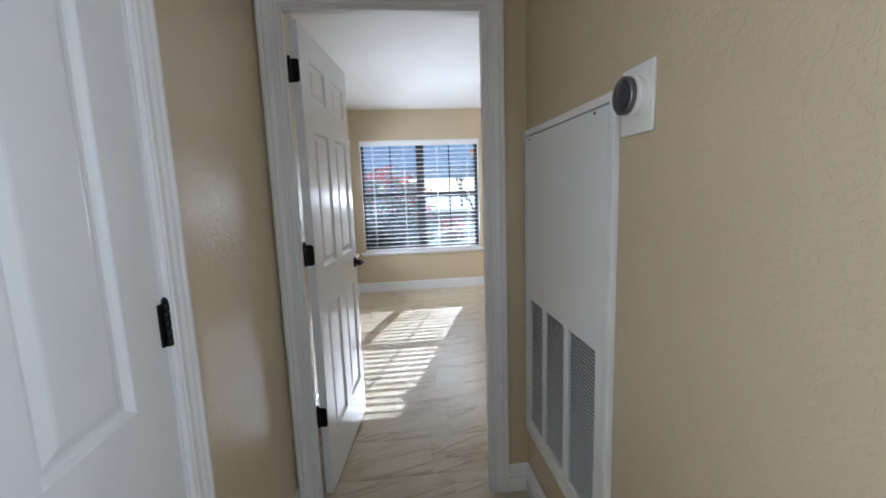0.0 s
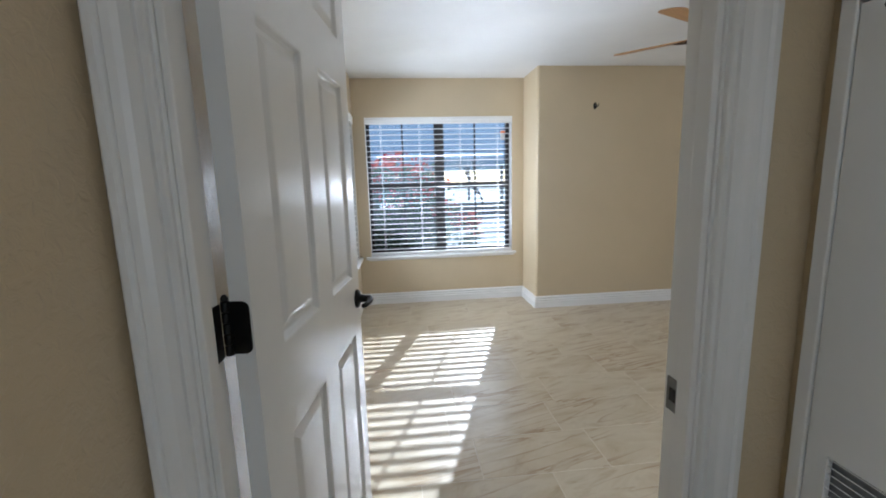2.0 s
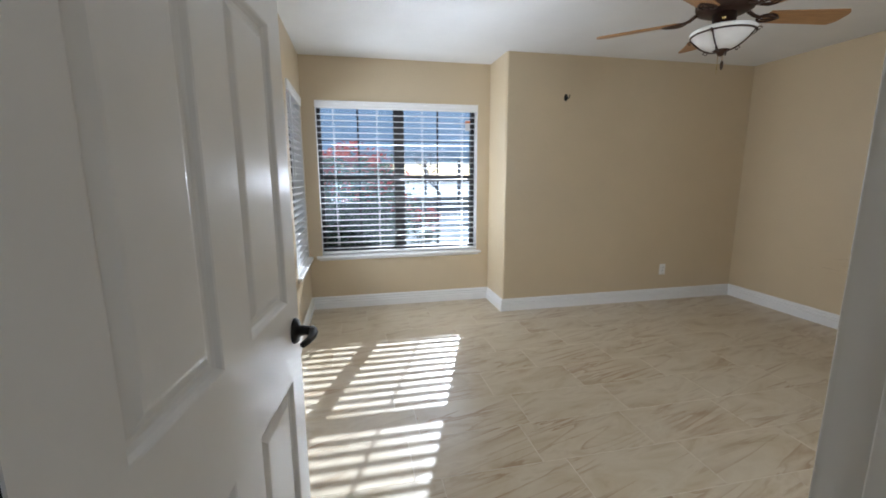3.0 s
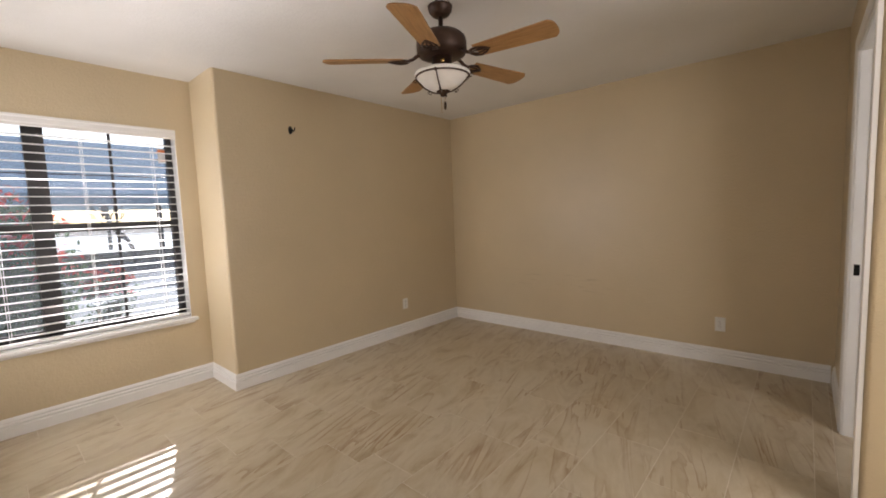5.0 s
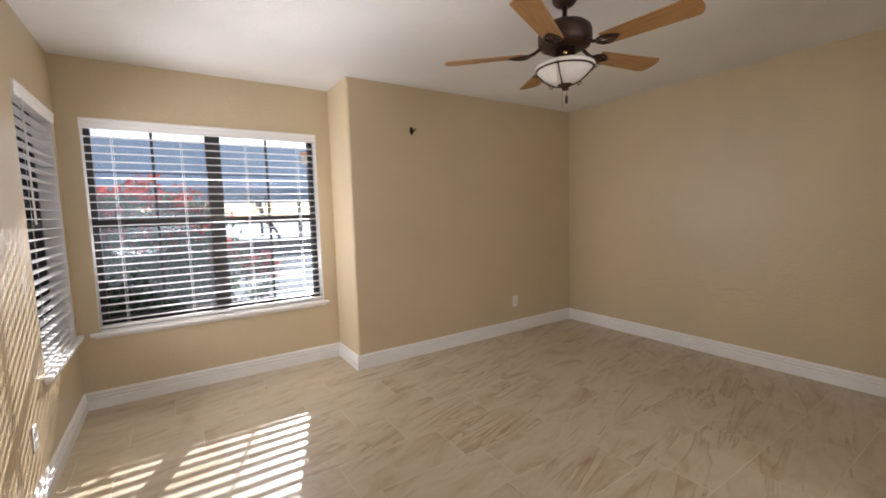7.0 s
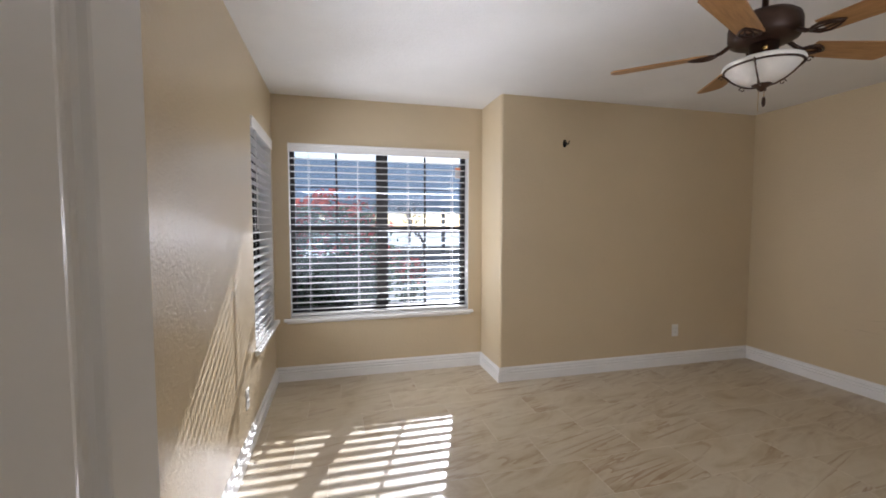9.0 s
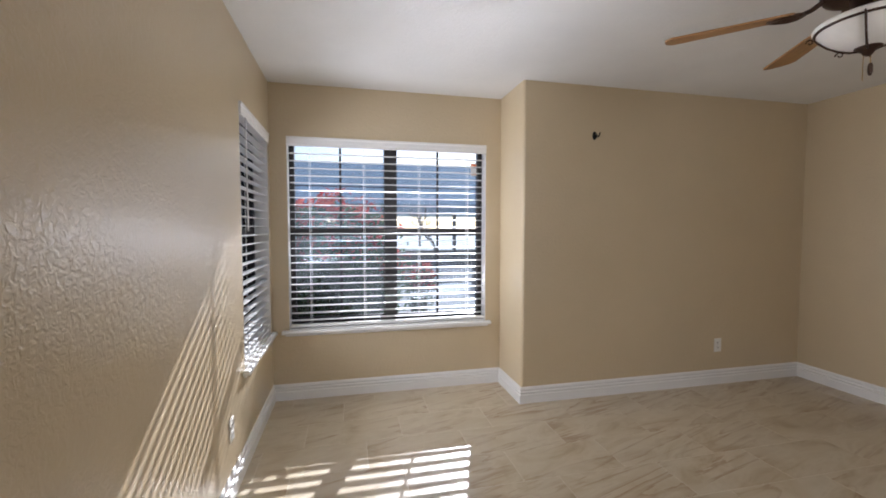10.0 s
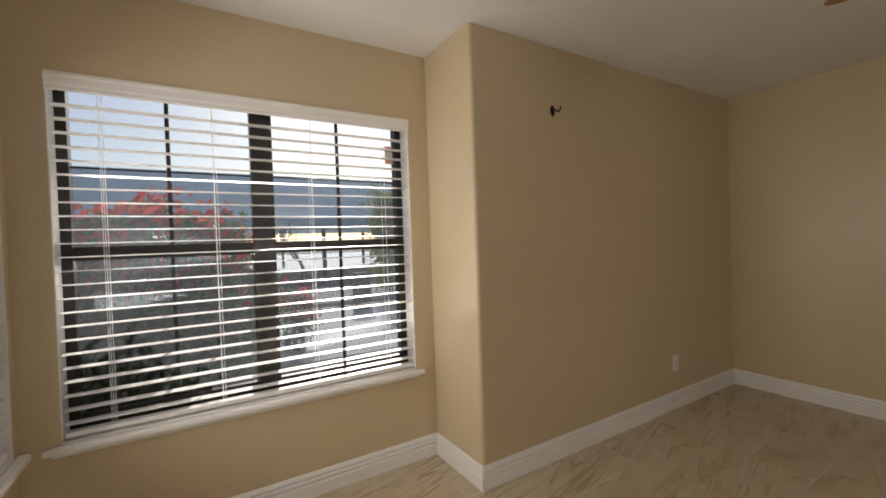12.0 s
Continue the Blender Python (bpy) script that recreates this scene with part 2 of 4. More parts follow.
def leaf_mat(name, a, b, rough=0.4):
    m = mat(name, a, rough)
    g = m.node_tree.nodes.new("ShaderNodeNewGeometry")
    col = ramp(m, g.outputs["Random Per Island"], [(0.1, a), (0.9, b)])
    wire(m, col, bsdf(m).inputs["Base Color"])
    tr = m.node_tree.nodes.new("ShaderNodeBsdfTranslucent")
    wire(m, col, tr.inputs["Color"])
    mx = node(m, "ShaderNodeMixShader", Fac=0.45)
    wire(m, bsdf(m).outputs[0], mx.inputs[1])
    wire(m, tr.outputs[0], mx.inputs[2])
    wire(m, mx.outputs[0], m.node_tree.nodes["Material Output"].inputs["Surface"])
    return m


LEAF = leaf_mat("green_leaf", (0.06, 0.10, 0.05), (0.15, 0.21, 0.11), 0.2)
LEAF_RED = leaf_mat("red_leaf", (0.42, 0.03, 0.03), (0.70, 0.13, 0.08), 0.35)
LEAF_LIGHT = leaf_mat("yellow_green_leaf", (0.12, 0.17, 0.03), (0.26, 0.30, 0.07), 0.45)


# ---- mesh tools ----
def to_mesh(bm, name, material, smooth=False):
    bmesh.ops.recalc_face_normals(bm, faces=bm.faces)
    me = bpy.data.meshes.new(name)
    bm.to_mesh(me)
    bm.free()
    me.materials.append(material)
    if smooth:
        for p in me.polygons:
            p.use_smooth = True
    return me


def part(name, bm, material, parent=None, label="", smooth=False, m=None):
    ob = new(name, to_mesh(bm, name, material, smooth))
    if m is not None:
        ob.matrix_basis = m
    if parent is not None:
        ob.parent = parent
    if label:
        tagged(ob, label=label)
    return ob


def under(ob, holder):
    """Hang a part on a part of the same thing, where it stands."""
    ob.parent = holder
    ob.matrix_parent_inverse = holder.matrix_basis.inverted()
    return ob


def thing(name, label, category, m=None, group="", kind=""):
    ob = new(name)
    ob.empty_display_size = 0.05
    if m is not None:
        ob.matrix_basis = m
    return tagged(ob, label, category, group, kind)


def add_box(bm, x0, x1, y0, y1, z0, z1, bevel=0.0, seg=2):
    r = bmesh.ops.create_cube(bm, size=1, matrix=Matrix.Translation(((x0 + x1) / 2, (y0 + y1) / 2, (z0 + z1) / 2)) @ Matrix.Diagonal((x1 - x0, y1 - y0, z1 - z0, 1)))
    if bevel:
        es = list({e for v in r["verts"] for e in v.link_edges})
        bmesh.ops.bevel(bm, geom=es, offset=bevel, segments=seg, profile=0.5, affect="EDGES")


def box(*a, **k):
    bm = bmesh.new()
    add_box(bm, *a, **k)
    return bm


def lathe(profile, n=40):
    """Turned shape from (radius, z) pairs about the z axis."""
    bm = bmesh.new()
    rings = []
    for r, z in profile:
        rings.append([bm.verts.new((r * math.cos(2 * math.pi * i / n), r * math.sin(2 * math.pi * i / n), z)) for i in range(n)] if r > 1e-5 else [bm.verts.new((0, 0, z))])
    for a, b in zip(rings, rings[1:]):
        for i in range(n):
            j = (i + 1) % n
            if len(a) == 1 and len(b) == 1:
                continue
            if len(a) == 1:
                bm.faces.new((a[0], b[i], b[j]))
            elif len(b) == 1:
                bm.faces.new((a[i], b[0], a[j]))
            else:
                bm.faces.new((a[i], b[i], b[j], a[j]))
    return bm


def add_tube(bm, pts, r, n=8, taper=None):
    """A round rod along points."""
    pts = [Vector(p) for p in pts]
    rings = []
    for i, p in enumerate(pts):
        d = (pts[min(i + 1, len(pts) - 1)] - pts[max(i - 1, 0)]).normalized()
        q = d.to_track_quat("Z", "Y")
        rr = r if taper is None else r + (taper - r) * i / (len(pts) - 1)
        rings.append([bm.verts.new(p + q @ Vector((rr * math.cos(2 * math.pi * k / n), rr * math.sin(2 * math.pi * k / n), 0))) for k in range(n)])
    for a, b in zip(rings, rings[1:]):
        for k in range(n):
            bm.faces.new((a[k], a[(k + 1) % n], b[(k + 1) % n], b[k]))
    bm.faces.new(rings[0])
    bm.faces.new(rings[-1])


def tube(pts, r, n=8, taper=None):
    bm = bmesh.new()
    add_tube(bm, pts, r, n, taper)
    return bm


def sweep(path, profile, closed=False):
    """A moulding along a plan path: profile of (distance to the left of the path, z), mitred."""
    bm = bmesh.new()
    pts = [Vector(p) for p in path]
    rows = []
    for i, p in enumerate(pts):
        a = (p - pts[i - 1]).normalized() if i else None
        b = (pts[i + 1] - p).normalized() if i + 1 < len(pts) else None
        a, b = a or b, b or a
        na, nb = Vector((-a.y, a.x)), Vector((-b.y, b.x))
        mit = (na + nb) / (1 + na.dot(nb))
        rows.append([bm.verts.new((p.x + mit.x * o, p.y + mit.y * o, z)) for o, z in profile])
    n = len(profile)
    for r, s in zip(rows, rows[1:]):
        for k in range(n):
            bm.faces.new((r[k], r[(k + 1) % n], s[(k + 1) % n], s[k]))
    bm.faces.new(rows[0])
    bm.faces.new(list(reversed(rows[-1])))
    return bm


def casing(w, h, profile):
    """A moulding round an opening w wide and h high: local x across, z up, y out of the wall."""
    bm = bmesh.new()
    rows = [[bm.verts.new((x, b, z)) for x, z in ((-a, 0), (-a, h + a), (w + a, h + a), (w + a, 0))] for a, b in profile]
    n = len(rows)
    for k in range(n):
        r, s = rows[k], rows[(k + 1) % n]
        for i in range(3):
            bm.faces.new((r[i], r[i + 1], s[i + 1], s[i]))
    for i in (0, 3):
        bm.faces.new([r[i] for r in rows])
    return bm


CASING = [(0.005, 0.0), (0.005, 0.009), (0.007, 0.0115), (0.011, 0.0115), (0.013, 0.0075), (0.017, 0.0075), (0.019, 0.0125), (0.034, 0.0125), (0.042, 0.0165), (0.052, 0.0185), (0.056, 0.0145), (0.059, 0.0145), (0.063, 0.0185), (0.072, 0.0185), (0.076, 0.0150), (0.076, 0.0)]
BASE = [(0.0, 0.0), (0.017, 0.0), (0.017, 0.070), (0.015, 0.073), (0.0075, 0.076), (0.0075, 0.083), (0.015, 0.088), (0.0165, 0.093), (0.015, 0.099), (0.0065, 0.103), (0.0065, 0.109), (0.012, 0.114), (0.0125, 0.120), (0.009, 0.130), (0.004, 0.138), (0.003, 0.140), (0.0, 0.140)]
BASE = [(o, z * 0.9) for o, z in BASE]


# ---- the plan (metres) ----
XL, XR, YW, YJ, XJ, ZC = -0.410, 4.151, 5.982, 5.513, 1.448, 2.44
YD0, YD1 = 2.000, 2.078              # the entry wall: hall face, room face
DX0, DX1, DH = -0.235, 0.533, 2.060  # the entry opening
WX0, WX1, WZ0, WZ1 = -0.285, 1.316, 0.550, 2.045   # front window
LY0, LY1 = 5.115, 5.930              # side window
YO, XO = 6.165, -0.590               # outer faces


def structure(name, bm, material, label, category):
    return tagged(part(name, bm, material), label, category, kind="structure")


# walls
bm = bmesh.new()
add_box(bm, XO, WX0, YW, YO, -0.2, ZC)
add_box(bm, WX1, XJ, YW, YO, -0.2, ZC)
add_box(bm, WX0, WX1, YW, YO, -0.2, WZ0)
add_box(bm, WX0, WX1, YW, YO, WZ1, ZC)
structure("wall_north", bm, PAINT, "tan textured wall with the wide window", "wall")

bm = bmesh.new()
add_box(bm, XJ, XR + 0.15, YJ, YO, -0.2, ZC)
bmesh.ops.bevel(bm, geom=[e for e in bm.edges if all(abs(v.co.x - XJ) < 1e-4 and abs(v.co.y - YJ) < 1e-4 for v in e.verts)], offset=0.022, segments=5, profile=0.5, affect="EDGES")
structure("wall_jog", bm, PAINT, "tan textured wall that steps forward with a rounded corner", "wall")

bm = bmesh.new()
add_box(bm, XO, XL, YD1 - 0.001, LY0, -0.2, ZC)
add_box(bm, XO, XL, LY1, YW, -0.2, ZC)
add_box(bm, XO, XL, LY0, LY1, -0.2, WZ0)
add_box(bm, XO, XL, LY0, LY1, WZ1, ZC)
structure("wall_west", bm, PAINT, "tan textured wall striped with sunlight", "wall")

structure("wall_east", box(XR, XR + 0.15, 0.4, YJ, -0.2, ZC), SCUFFED, "tan textured wall with faint scuffs", "wall")

bm = bmesh.new()
add_box(bm, XO, DX0 - 0.018, YD0, YD1 - 0.002, -0.2, ZC)
add_box(bm, DX1 + 0.018, 0.83, YD0, YD1, -0.2, ZC)
add_box(bm, DX0 - 0.018, DX1 + 0.018, YD0, YD1, DH + 0.018, ZC)
structure("wall_entry", bm, PAINT, "tan textured wall round the entry door", "wall")

# back of the room: recess, then the wall with a doorway
CX0, CX1, CH, YB, XB = 2.515, 3.290, 2.060, 2.040, 2.430
bm = bmesh.new()
add_box(bm, CX1 + 0.018, XR, YB - 0.115, YB, -0.2, ZC)
add_box(bm, CX0 - 0.018, CX1 + 0.018, YB - 0.115, YB, CH + 0.018, ZC)
structure("wall_south", bm, PAINT, "tan textured wall beside the white doorway", "wall")
bm = bmesh.new()
add_box(bm, XB, CX0 - 0.018, 1.66, YB, -0.2, ZC)
add_box(bm, XB, XB + 0.115, 0.90, 1.66, 2.12, ZC)
add_box(bm, XB, XB + 0.115, 0.40, 0.90, -0.2, ZC)
bmesh.ops.bevel(bm, geom=[e for e in bm.edges if all(abs(v.co.x - XB) < 1e-4 and abs(v.co.y - YB) < 1e-4 for v in e.verts)], offset=0.02, segments=5, profile=0.5, affect="EDGES")
structure("wall_recess_east", bm, PAINT, "tan textured wall end with a rounded corner", "wall")
bm = bmesh.new()
add_box(bm, 0.83, 0.95, 0.28, 0.40, -0.2, ZC)
add_box(bm, 2.25, XR, 0.28, 0.40, -0.2, ZC)
# opening made up to hold the recess fill lamp
add_box(bm, 0.95, 2.25, 0.28, 0.40, -0.2, 0.78)
add_box(bm, 0.95, 2.25, 0.28, 0.40, 2.12, ZC)
structure("wall_recess_south", bm, PAINT, "plain tan wall closing the recess", "wall")
bm = bmesh.new()
add_box(bm, HXR, 0.83, 0.30, YD0, -0.2, ZC)
add_box(bm, HXR, 0.83, -1.2, -0.50, -0.2, ZC)
# made-up opening, out of view, that holds the east fill lamp
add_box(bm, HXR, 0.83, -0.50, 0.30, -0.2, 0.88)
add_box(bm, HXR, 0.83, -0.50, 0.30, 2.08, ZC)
structure("wall_hall_east", bm, PAINT, "tan textured hall wall with the air grille", "wall")

# hall
LDY0, LDY1, LDH = 0.450, 1.205, 2.060
bm = bmesh.new()
add_box(bm, HXL - 0.115, HXL, LDY1 + 0.018, YD0, -0.2, ZC)
add_box(bm, HXL - 0.115, HXL, 0.30, LDY0 - 0.018, -0.2, ZC)
add_box(bm, HXL - 0.115, HXL, -1.2, -0.50, -0.2, ZC)
# matching invented opening for the west fill lamp, never in view
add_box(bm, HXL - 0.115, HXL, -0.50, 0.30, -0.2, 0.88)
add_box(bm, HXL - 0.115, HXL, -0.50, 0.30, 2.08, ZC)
add_box(bm, HXL - 0.115, HXL, LDY0 - 0.018, LDY1 + 0.018, LDH + 0.018, ZC)
structure("wall_hall_west", bm, PAINT, "tan textured hall wall beside a white door", "wall")

# made-up room behind the camera, plain and closed but for its fill lamp's opening
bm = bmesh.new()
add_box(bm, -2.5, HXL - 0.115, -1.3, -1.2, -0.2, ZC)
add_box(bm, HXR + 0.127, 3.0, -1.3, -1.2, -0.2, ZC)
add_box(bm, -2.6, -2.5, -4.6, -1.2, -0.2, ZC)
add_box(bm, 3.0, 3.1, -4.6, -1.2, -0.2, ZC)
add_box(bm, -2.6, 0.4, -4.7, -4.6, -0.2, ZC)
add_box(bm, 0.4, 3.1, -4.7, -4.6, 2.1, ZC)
structure("wall_far_room", bm, PAINT, "plain tan walls of an unseen room added behind the hall", "wall")
structure("wall_closet", box(XB + 0.115, XR, 0.95, 1.05, -0.2, ZC), PLAIN, "plain white wall inside the closet", "wall")

bm = bmesh.new()
add_box(bm, XO, XR + 0.15, YD1, YO, ZC, ZC + 0.15)
add_box(bm, HXL - 0.115, XR + 0.15, -1.2, YD1, ZC, ZC + 0.15)
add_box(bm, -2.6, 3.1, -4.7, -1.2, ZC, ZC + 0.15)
structure("ceiling", bm, CEIL, "white textured ceiling", "ceiling")

# baseboards
structure("baseboard_1", sweep([(XR, 2.06), (XR, YJ), (XJ, YJ), (XJ, YW), (XL, YW), (XL, YD1)], BASE), TRIM, "white moulded baseboard", "baseboard")
structure("baseboard_2", sweep([(CX0 - 0.078, YB), (XB, YB), (XB, 1.75)], [(-o, z) for o, z in BASE]), TRIM, "white moulded baseboard", "baseboard")
structure("baseboard_3", sweep([(CX1 + 0.078, YB), (XR, YB)], BASE), TRIM, "white moulded baseboard", "baseboard")
structure("baseboard_4", sweep([(DX1 + 0.077, YD0), (HXR, YD0), (HXR, -1.2)], [(-o, z) for o, z in BASE]), TRIM, "white moulded baseboard", "baseboard")
structure("baseboard_5", sweep([(HXL, LDY1 + 0.078), (HXL, YD0 - 0.002)], [(-o, z) for o, z in BASE]), TRIM, "white moulded baseboard", "baseboard")


# ---- doors ----
def door_leaf(w, h, t, cols, rows):
    """A moulded panel leaf: local x along the leaf, z up, faces at y = 0 and y = -t."""
    bm = bmesh.new()
    xs = [0] + [v for c in cols for v in c] + [w]
    zs = [0] + [v for r in rows for v in r] + [h]
    ring = [(0.0, 0.0), (0.003, 0.002), (0.007, 0.0085), (0.012, 0.0125), (0.020, 0.0130), (0.038, 0.0045), (0.043, 0.0035)]
    for face, sgn in ((0.0, -1), (-t, 1)):
        for i in range(len(xs) - 1):
            for k in range(len(zs) - 1):
                x0, x1, z0, z1 = xs[i], xs[i + 1], zs[k], zs[k + 1]
                if i % 2 == 1 and k % 2 == 1:
                    loops = [[bm.verts.new((x, face + sgn * d, z)) for x, z in ((x0 + a, z0 + a), (x1 - a, z0 + a), (x1 - a, z1 - a), (x0 + a, z1 - a))] for a, d in ring]
                    for p, q in zip(loops, loops[1:]):
                        for j in range(4):
                            bm.faces.new((p[j], p[(j + 1) % 4], q[(j + 1) % 4], q[j]))
                    bm.faces.new(loops[-1])
                else:
                    bm.faces.new([bm.verts.new((x, face, z)) for x, z in ((x0, z0), (x1, z0), (x1, z1), (x0, z1))])
    for x in (0, w):
        bm.faces.new([bm.verts.new((x, y, z)) for y, z in ((0, 0), (-t, 0), (-t, h), (0, h))])
    for z in (0, h):
        bm.faces.new([bm.verts.new((x, y, z)) for x, y in ((0, 0), (w, 0), (w, -t), (0, -t))])
    bmesh.ops.remove_doubles(bm, verts=bm.verts, dist=0.0004)
    return bm


COLS = [(0.112, 0.328), (0.440, 0.656)]
ROWS_Z = [(0.255, 0.856), (1.046, 1.640), (1.770, 1.930)]


def knuckles(parent, x, y, z):
    """The barrel of a hinge with its seams, pin up."""
    for k in range(5):
        under(part("hinge_knuckle", lathe([(0, -0.0085), (0.0062, -0.0085), (0.007, -0.007), (0.007, 0.007), (0.0062, 0.0085), (0, 0.0085)], 14), BLACK, None, smooth=True, m=pose(x, y, z + (k - 2) * 0.0185)), parent)
    under(part("hinge_pin", lathe([(0, 0), (0.006, 0), (0.006, 0.005), (0.003, 0.010), (0, 0.011)], 12), BLACK, None, smooth=True, m=pose(x, y, z + 0.0465)), parent)


def plate(w, h, t, r=0.012, n=5):
    """A thin plate with round corners on one side: local x from 0 to w, z about 0, thick in y."""
    pts = [(0, -h / 2), (w - r, -h / 2)]
    pts += [(w - r + r * math.sin(a), -h / 2 + r - r * math.cos(a)) for a in [math.pi / 2 * k / n for k in range(1, n)]]
    pts += [(w, -h / 2 + r), (w, h / 2 - r)]
    pts += [(w - r + r * math.cos(a), h / 2 - r + r * math.sin(a)) for a in [math.pi / 2 * k / n for k in range(1, n)]]
    pts += [(w - r, h / 2), (0, h / 2)]
    bm = bmesh.new()
    a = [bm.verts.new((x, 0, z)) for x, z in pts]
    b = [bm.verts.new((x, t, z)) for x, z in pts]
    bm.faces.new(a)
    bm.faces.new(b[::-1])
    for i in range(len(a)):
        j = (i + 1) % len(a)
        bm.faces.new((a[i], b[i], b[j], a[j]))
    return bm


def lever(parent, x, z, side):
    """A lever handle on a round rose; side +1 is local +y."""
    s = 1 if side > 0 else -1
    y0 = 0.0 if s > 0 else -0.035
    turn = pose(x, y0, z, -90 * s)
    part("rose", lathe([(0, 0), (0.032, 0), (0.032, 0.004), (0.028, 0.010), (0.014, 0.013), (0.011, 0.03), (0.011, 0.045), (0, 0.047)], 28), BLACK, parent, "black round rose", True, turn)
    bm = bmesh.new()
    pts = [(x, y0 + s * 0.046, z), (x - 0.02, y0 + s * 0.050, z - 0.001), (x - 0.05, y0 + s * 0.050, z - 0.004), (x - 0.085, y0 + s * 0.047, z - 0.003), (x - 0.105, y0 + s * 0.044, z + 0.002)]
    add_tube(bm, pts, 0.011, 12, 0.007)
    part("lever", bm, BLACK, parent, "black curved lever", True)


DOOR_A = 7.3
DM = pose(-0.1880, 2.088, 0.012, 0, 0, 90 - DOOR_A)
# local +x runs along the open leaf; its hall face is turned to -y, so the leaf is built mirrored below
door = thing("door_1", "white six-panel interior door standing open, black hinges and lever", "door", DM, kind="structure")
leaf = door_leaf(0.735, 2.035, 0.035, COLS, [(a - 0.012, b - 0.012) for a, b in ROWS_Z])
bmesh.ops.translate(leaf, verts=leaf.verts, vec=(0, 0.035, 0))
part("leaf", leaf, DOORP, door)
for sgn in (1, -1):
    bm = lathe([(0, 0), (0.031, 0), (0.031, 0.004), (0.027, 0.010), (0.014, 0.013), (0.0115, 0.030), (0.0115, 0.045), (0, 0.047)], 28)
    y = 0.0 if sgn < 0 else 0.035
    rose = part("rose", bm, BLACK, door, "black round rose", True, pose(0.692, y, 0.955, 90 if sgn < 0 else -90))
    bm = tube([(0.692, y + sgn * 0.043, 0.955), (0.679, y + sgn * 0.049, 0.955), (0.657, y + sgn * 0.050, 0.953), (0.632, y + sgn * 0.047, 0.953), (0.602, y + sgn * 0.043, 0.956)], 0.0115, 12, 0.007)
    under(part("lever", bm, BLACK, None, "black curved lever", True), rose)
part("latch_plate", box(0.7345, 0.7365, 0.006, 0.029, 0.925, 0.985, bevel=0.0008), BLACK, door)
HINGES = (0.386, 1.118, 1.858)
for z in HINGES:
    hz = z - 0.012
    hl = part("hinge_leaf", plate(0.033, 0.089, 0.0025), BLACK, door, "black hinge leaf", m=Matrix.Translation((-0.0026, 0.0365, hz)) @ pose(0, 0, 0, 0, 0, -90))
    knuckles(hl, -0.0045, 0.0405, hz)

# frame of the entry door
jamb = thing("door_frame", "white moulded door frame of the entry", "door frame", kind="structure")
bm = bmesh.new()
add_box(bm, DX0 - 0.018, DX0, YD0 - 0.0005, YD1 + 0.0005, 0, DH + 0.018)
add_box(bm, DX1, DX1 + 0.018, YD0 - 0.0005, YD1 + 0.0005, 0, DH + 0.018)
add_box(bm, DX0, DX1, YD0 - 0.0005, YD1 + 0.0005, DH, DH + 0.018)
part("jamb", bm, TRIM, jamb)
bm = bmesh.new()
add_box(bm, DX0, DX0 + 0.011, 2.003, 2.036, 0, DH, bevel=0.002)
add_box(bm, DX1 - 0.011, DX1, 2.003, 2.036, 0, DH, bevel=0.002)
add_box(bm, DX0 + 0.011, DX1 - 0.011, 2.003, 2.036, DH - 0.011, DH, bevel=0.002)
part("stop", bm, TRIM, jamb)
part("casing", casing(DX1 - DX0, DH, [(a, -b) for a, b in CASING]), TRIM, jamb, m=pose(DX0, YD0, 0))
part("casing", casing(DX1 - DX0, DH, CASING), TRIM, jamb, m=pose(DX0, YD1, 0))
for z in HINGES:
    part("hinge_leaf", plate(0.044, 0.089, 0.0025), BLACK, jamb, "black hinge leaf", m=Matrix.Translation((DX0 + 0.0005, YD1 - 0.001, z)) @ pose(0, 0, 0, 0, 0, -90))
bm = plate(0.030, 0.062, 0.002, 0.006)
part("strike_plate", bm, STEEL, jamb, "dull steel strike plate", m=Matrix.Translation((DX1 - 0.0025, YD1 - 0.006, 0.955)) @ pose(0, 0, 0, 0, 0, -90))
# no hole is cut: a dark block gives its shade
part("strike_hole", box(DX1 - 0.004, DX1 - 0.002, 2.049, 2.064, 0.943, 0.967, bevel=0.0008), HOLE_SHADE, jamb, "dark block for the shade in the latch hole")

# closed hall door
hall_door = thing("door_2", "white six-panel hall door, closed, black hinge", "door", pose(HXL - 0.004, LDY1 - 0.003, 0.012, 0, 0, -90), kind="structure")
part("leaf", door_leaf(0.749, 2.035, 0.035, [(0.115, 0.318), (0.428, 0.634)], [(0.235, 0.790), (0.980, 1.698), (1.800, 1.925)]), DOORP, hall_door)
for z in HINGES:
    hl = part("hinge_leaf", plate(0.022, 0.089, 0.003, 0.004), BLACK, hall_door, m=pose(-0.006, 0.0005, z - 0.012))
    knuckles(hl, -0.002, 0.0075, z - 0.012)
lever(hall_door, 0.685, 0.955, 1)
hall_frame = thing("door_frame", "white moulded door frame of the hall door", "door frame", kind="structure")
bm = bmesh.new()
add_box(bm, HXL - 0.115, HXL + 0.0005, LDY1, LDY1 + 0.018, 0, LDH + 0.018)
add_box(bm, HXL - 0.115, HXL + 0.0005, LDY0 - 0.018, LDY0, 0, LDH + 0.018)
add_box(bm, HXL - 0.115, HXL + 0.0005, LDY0, LDY1, LDH, LDH + 0.018)
part("jamb", bm, TRIM, hall_frame)
part("stop", box(HXL - 0.115, HXL - 0.045, LDY0, LDY1, 0.0, LDH), TRIM, hall_frame)
part("casing", casing(LDY1 - LDY0, LDH, CASING), TRIM, hall_frame, m=pose(HXL, LDY1, 0, 0, 0, -90))

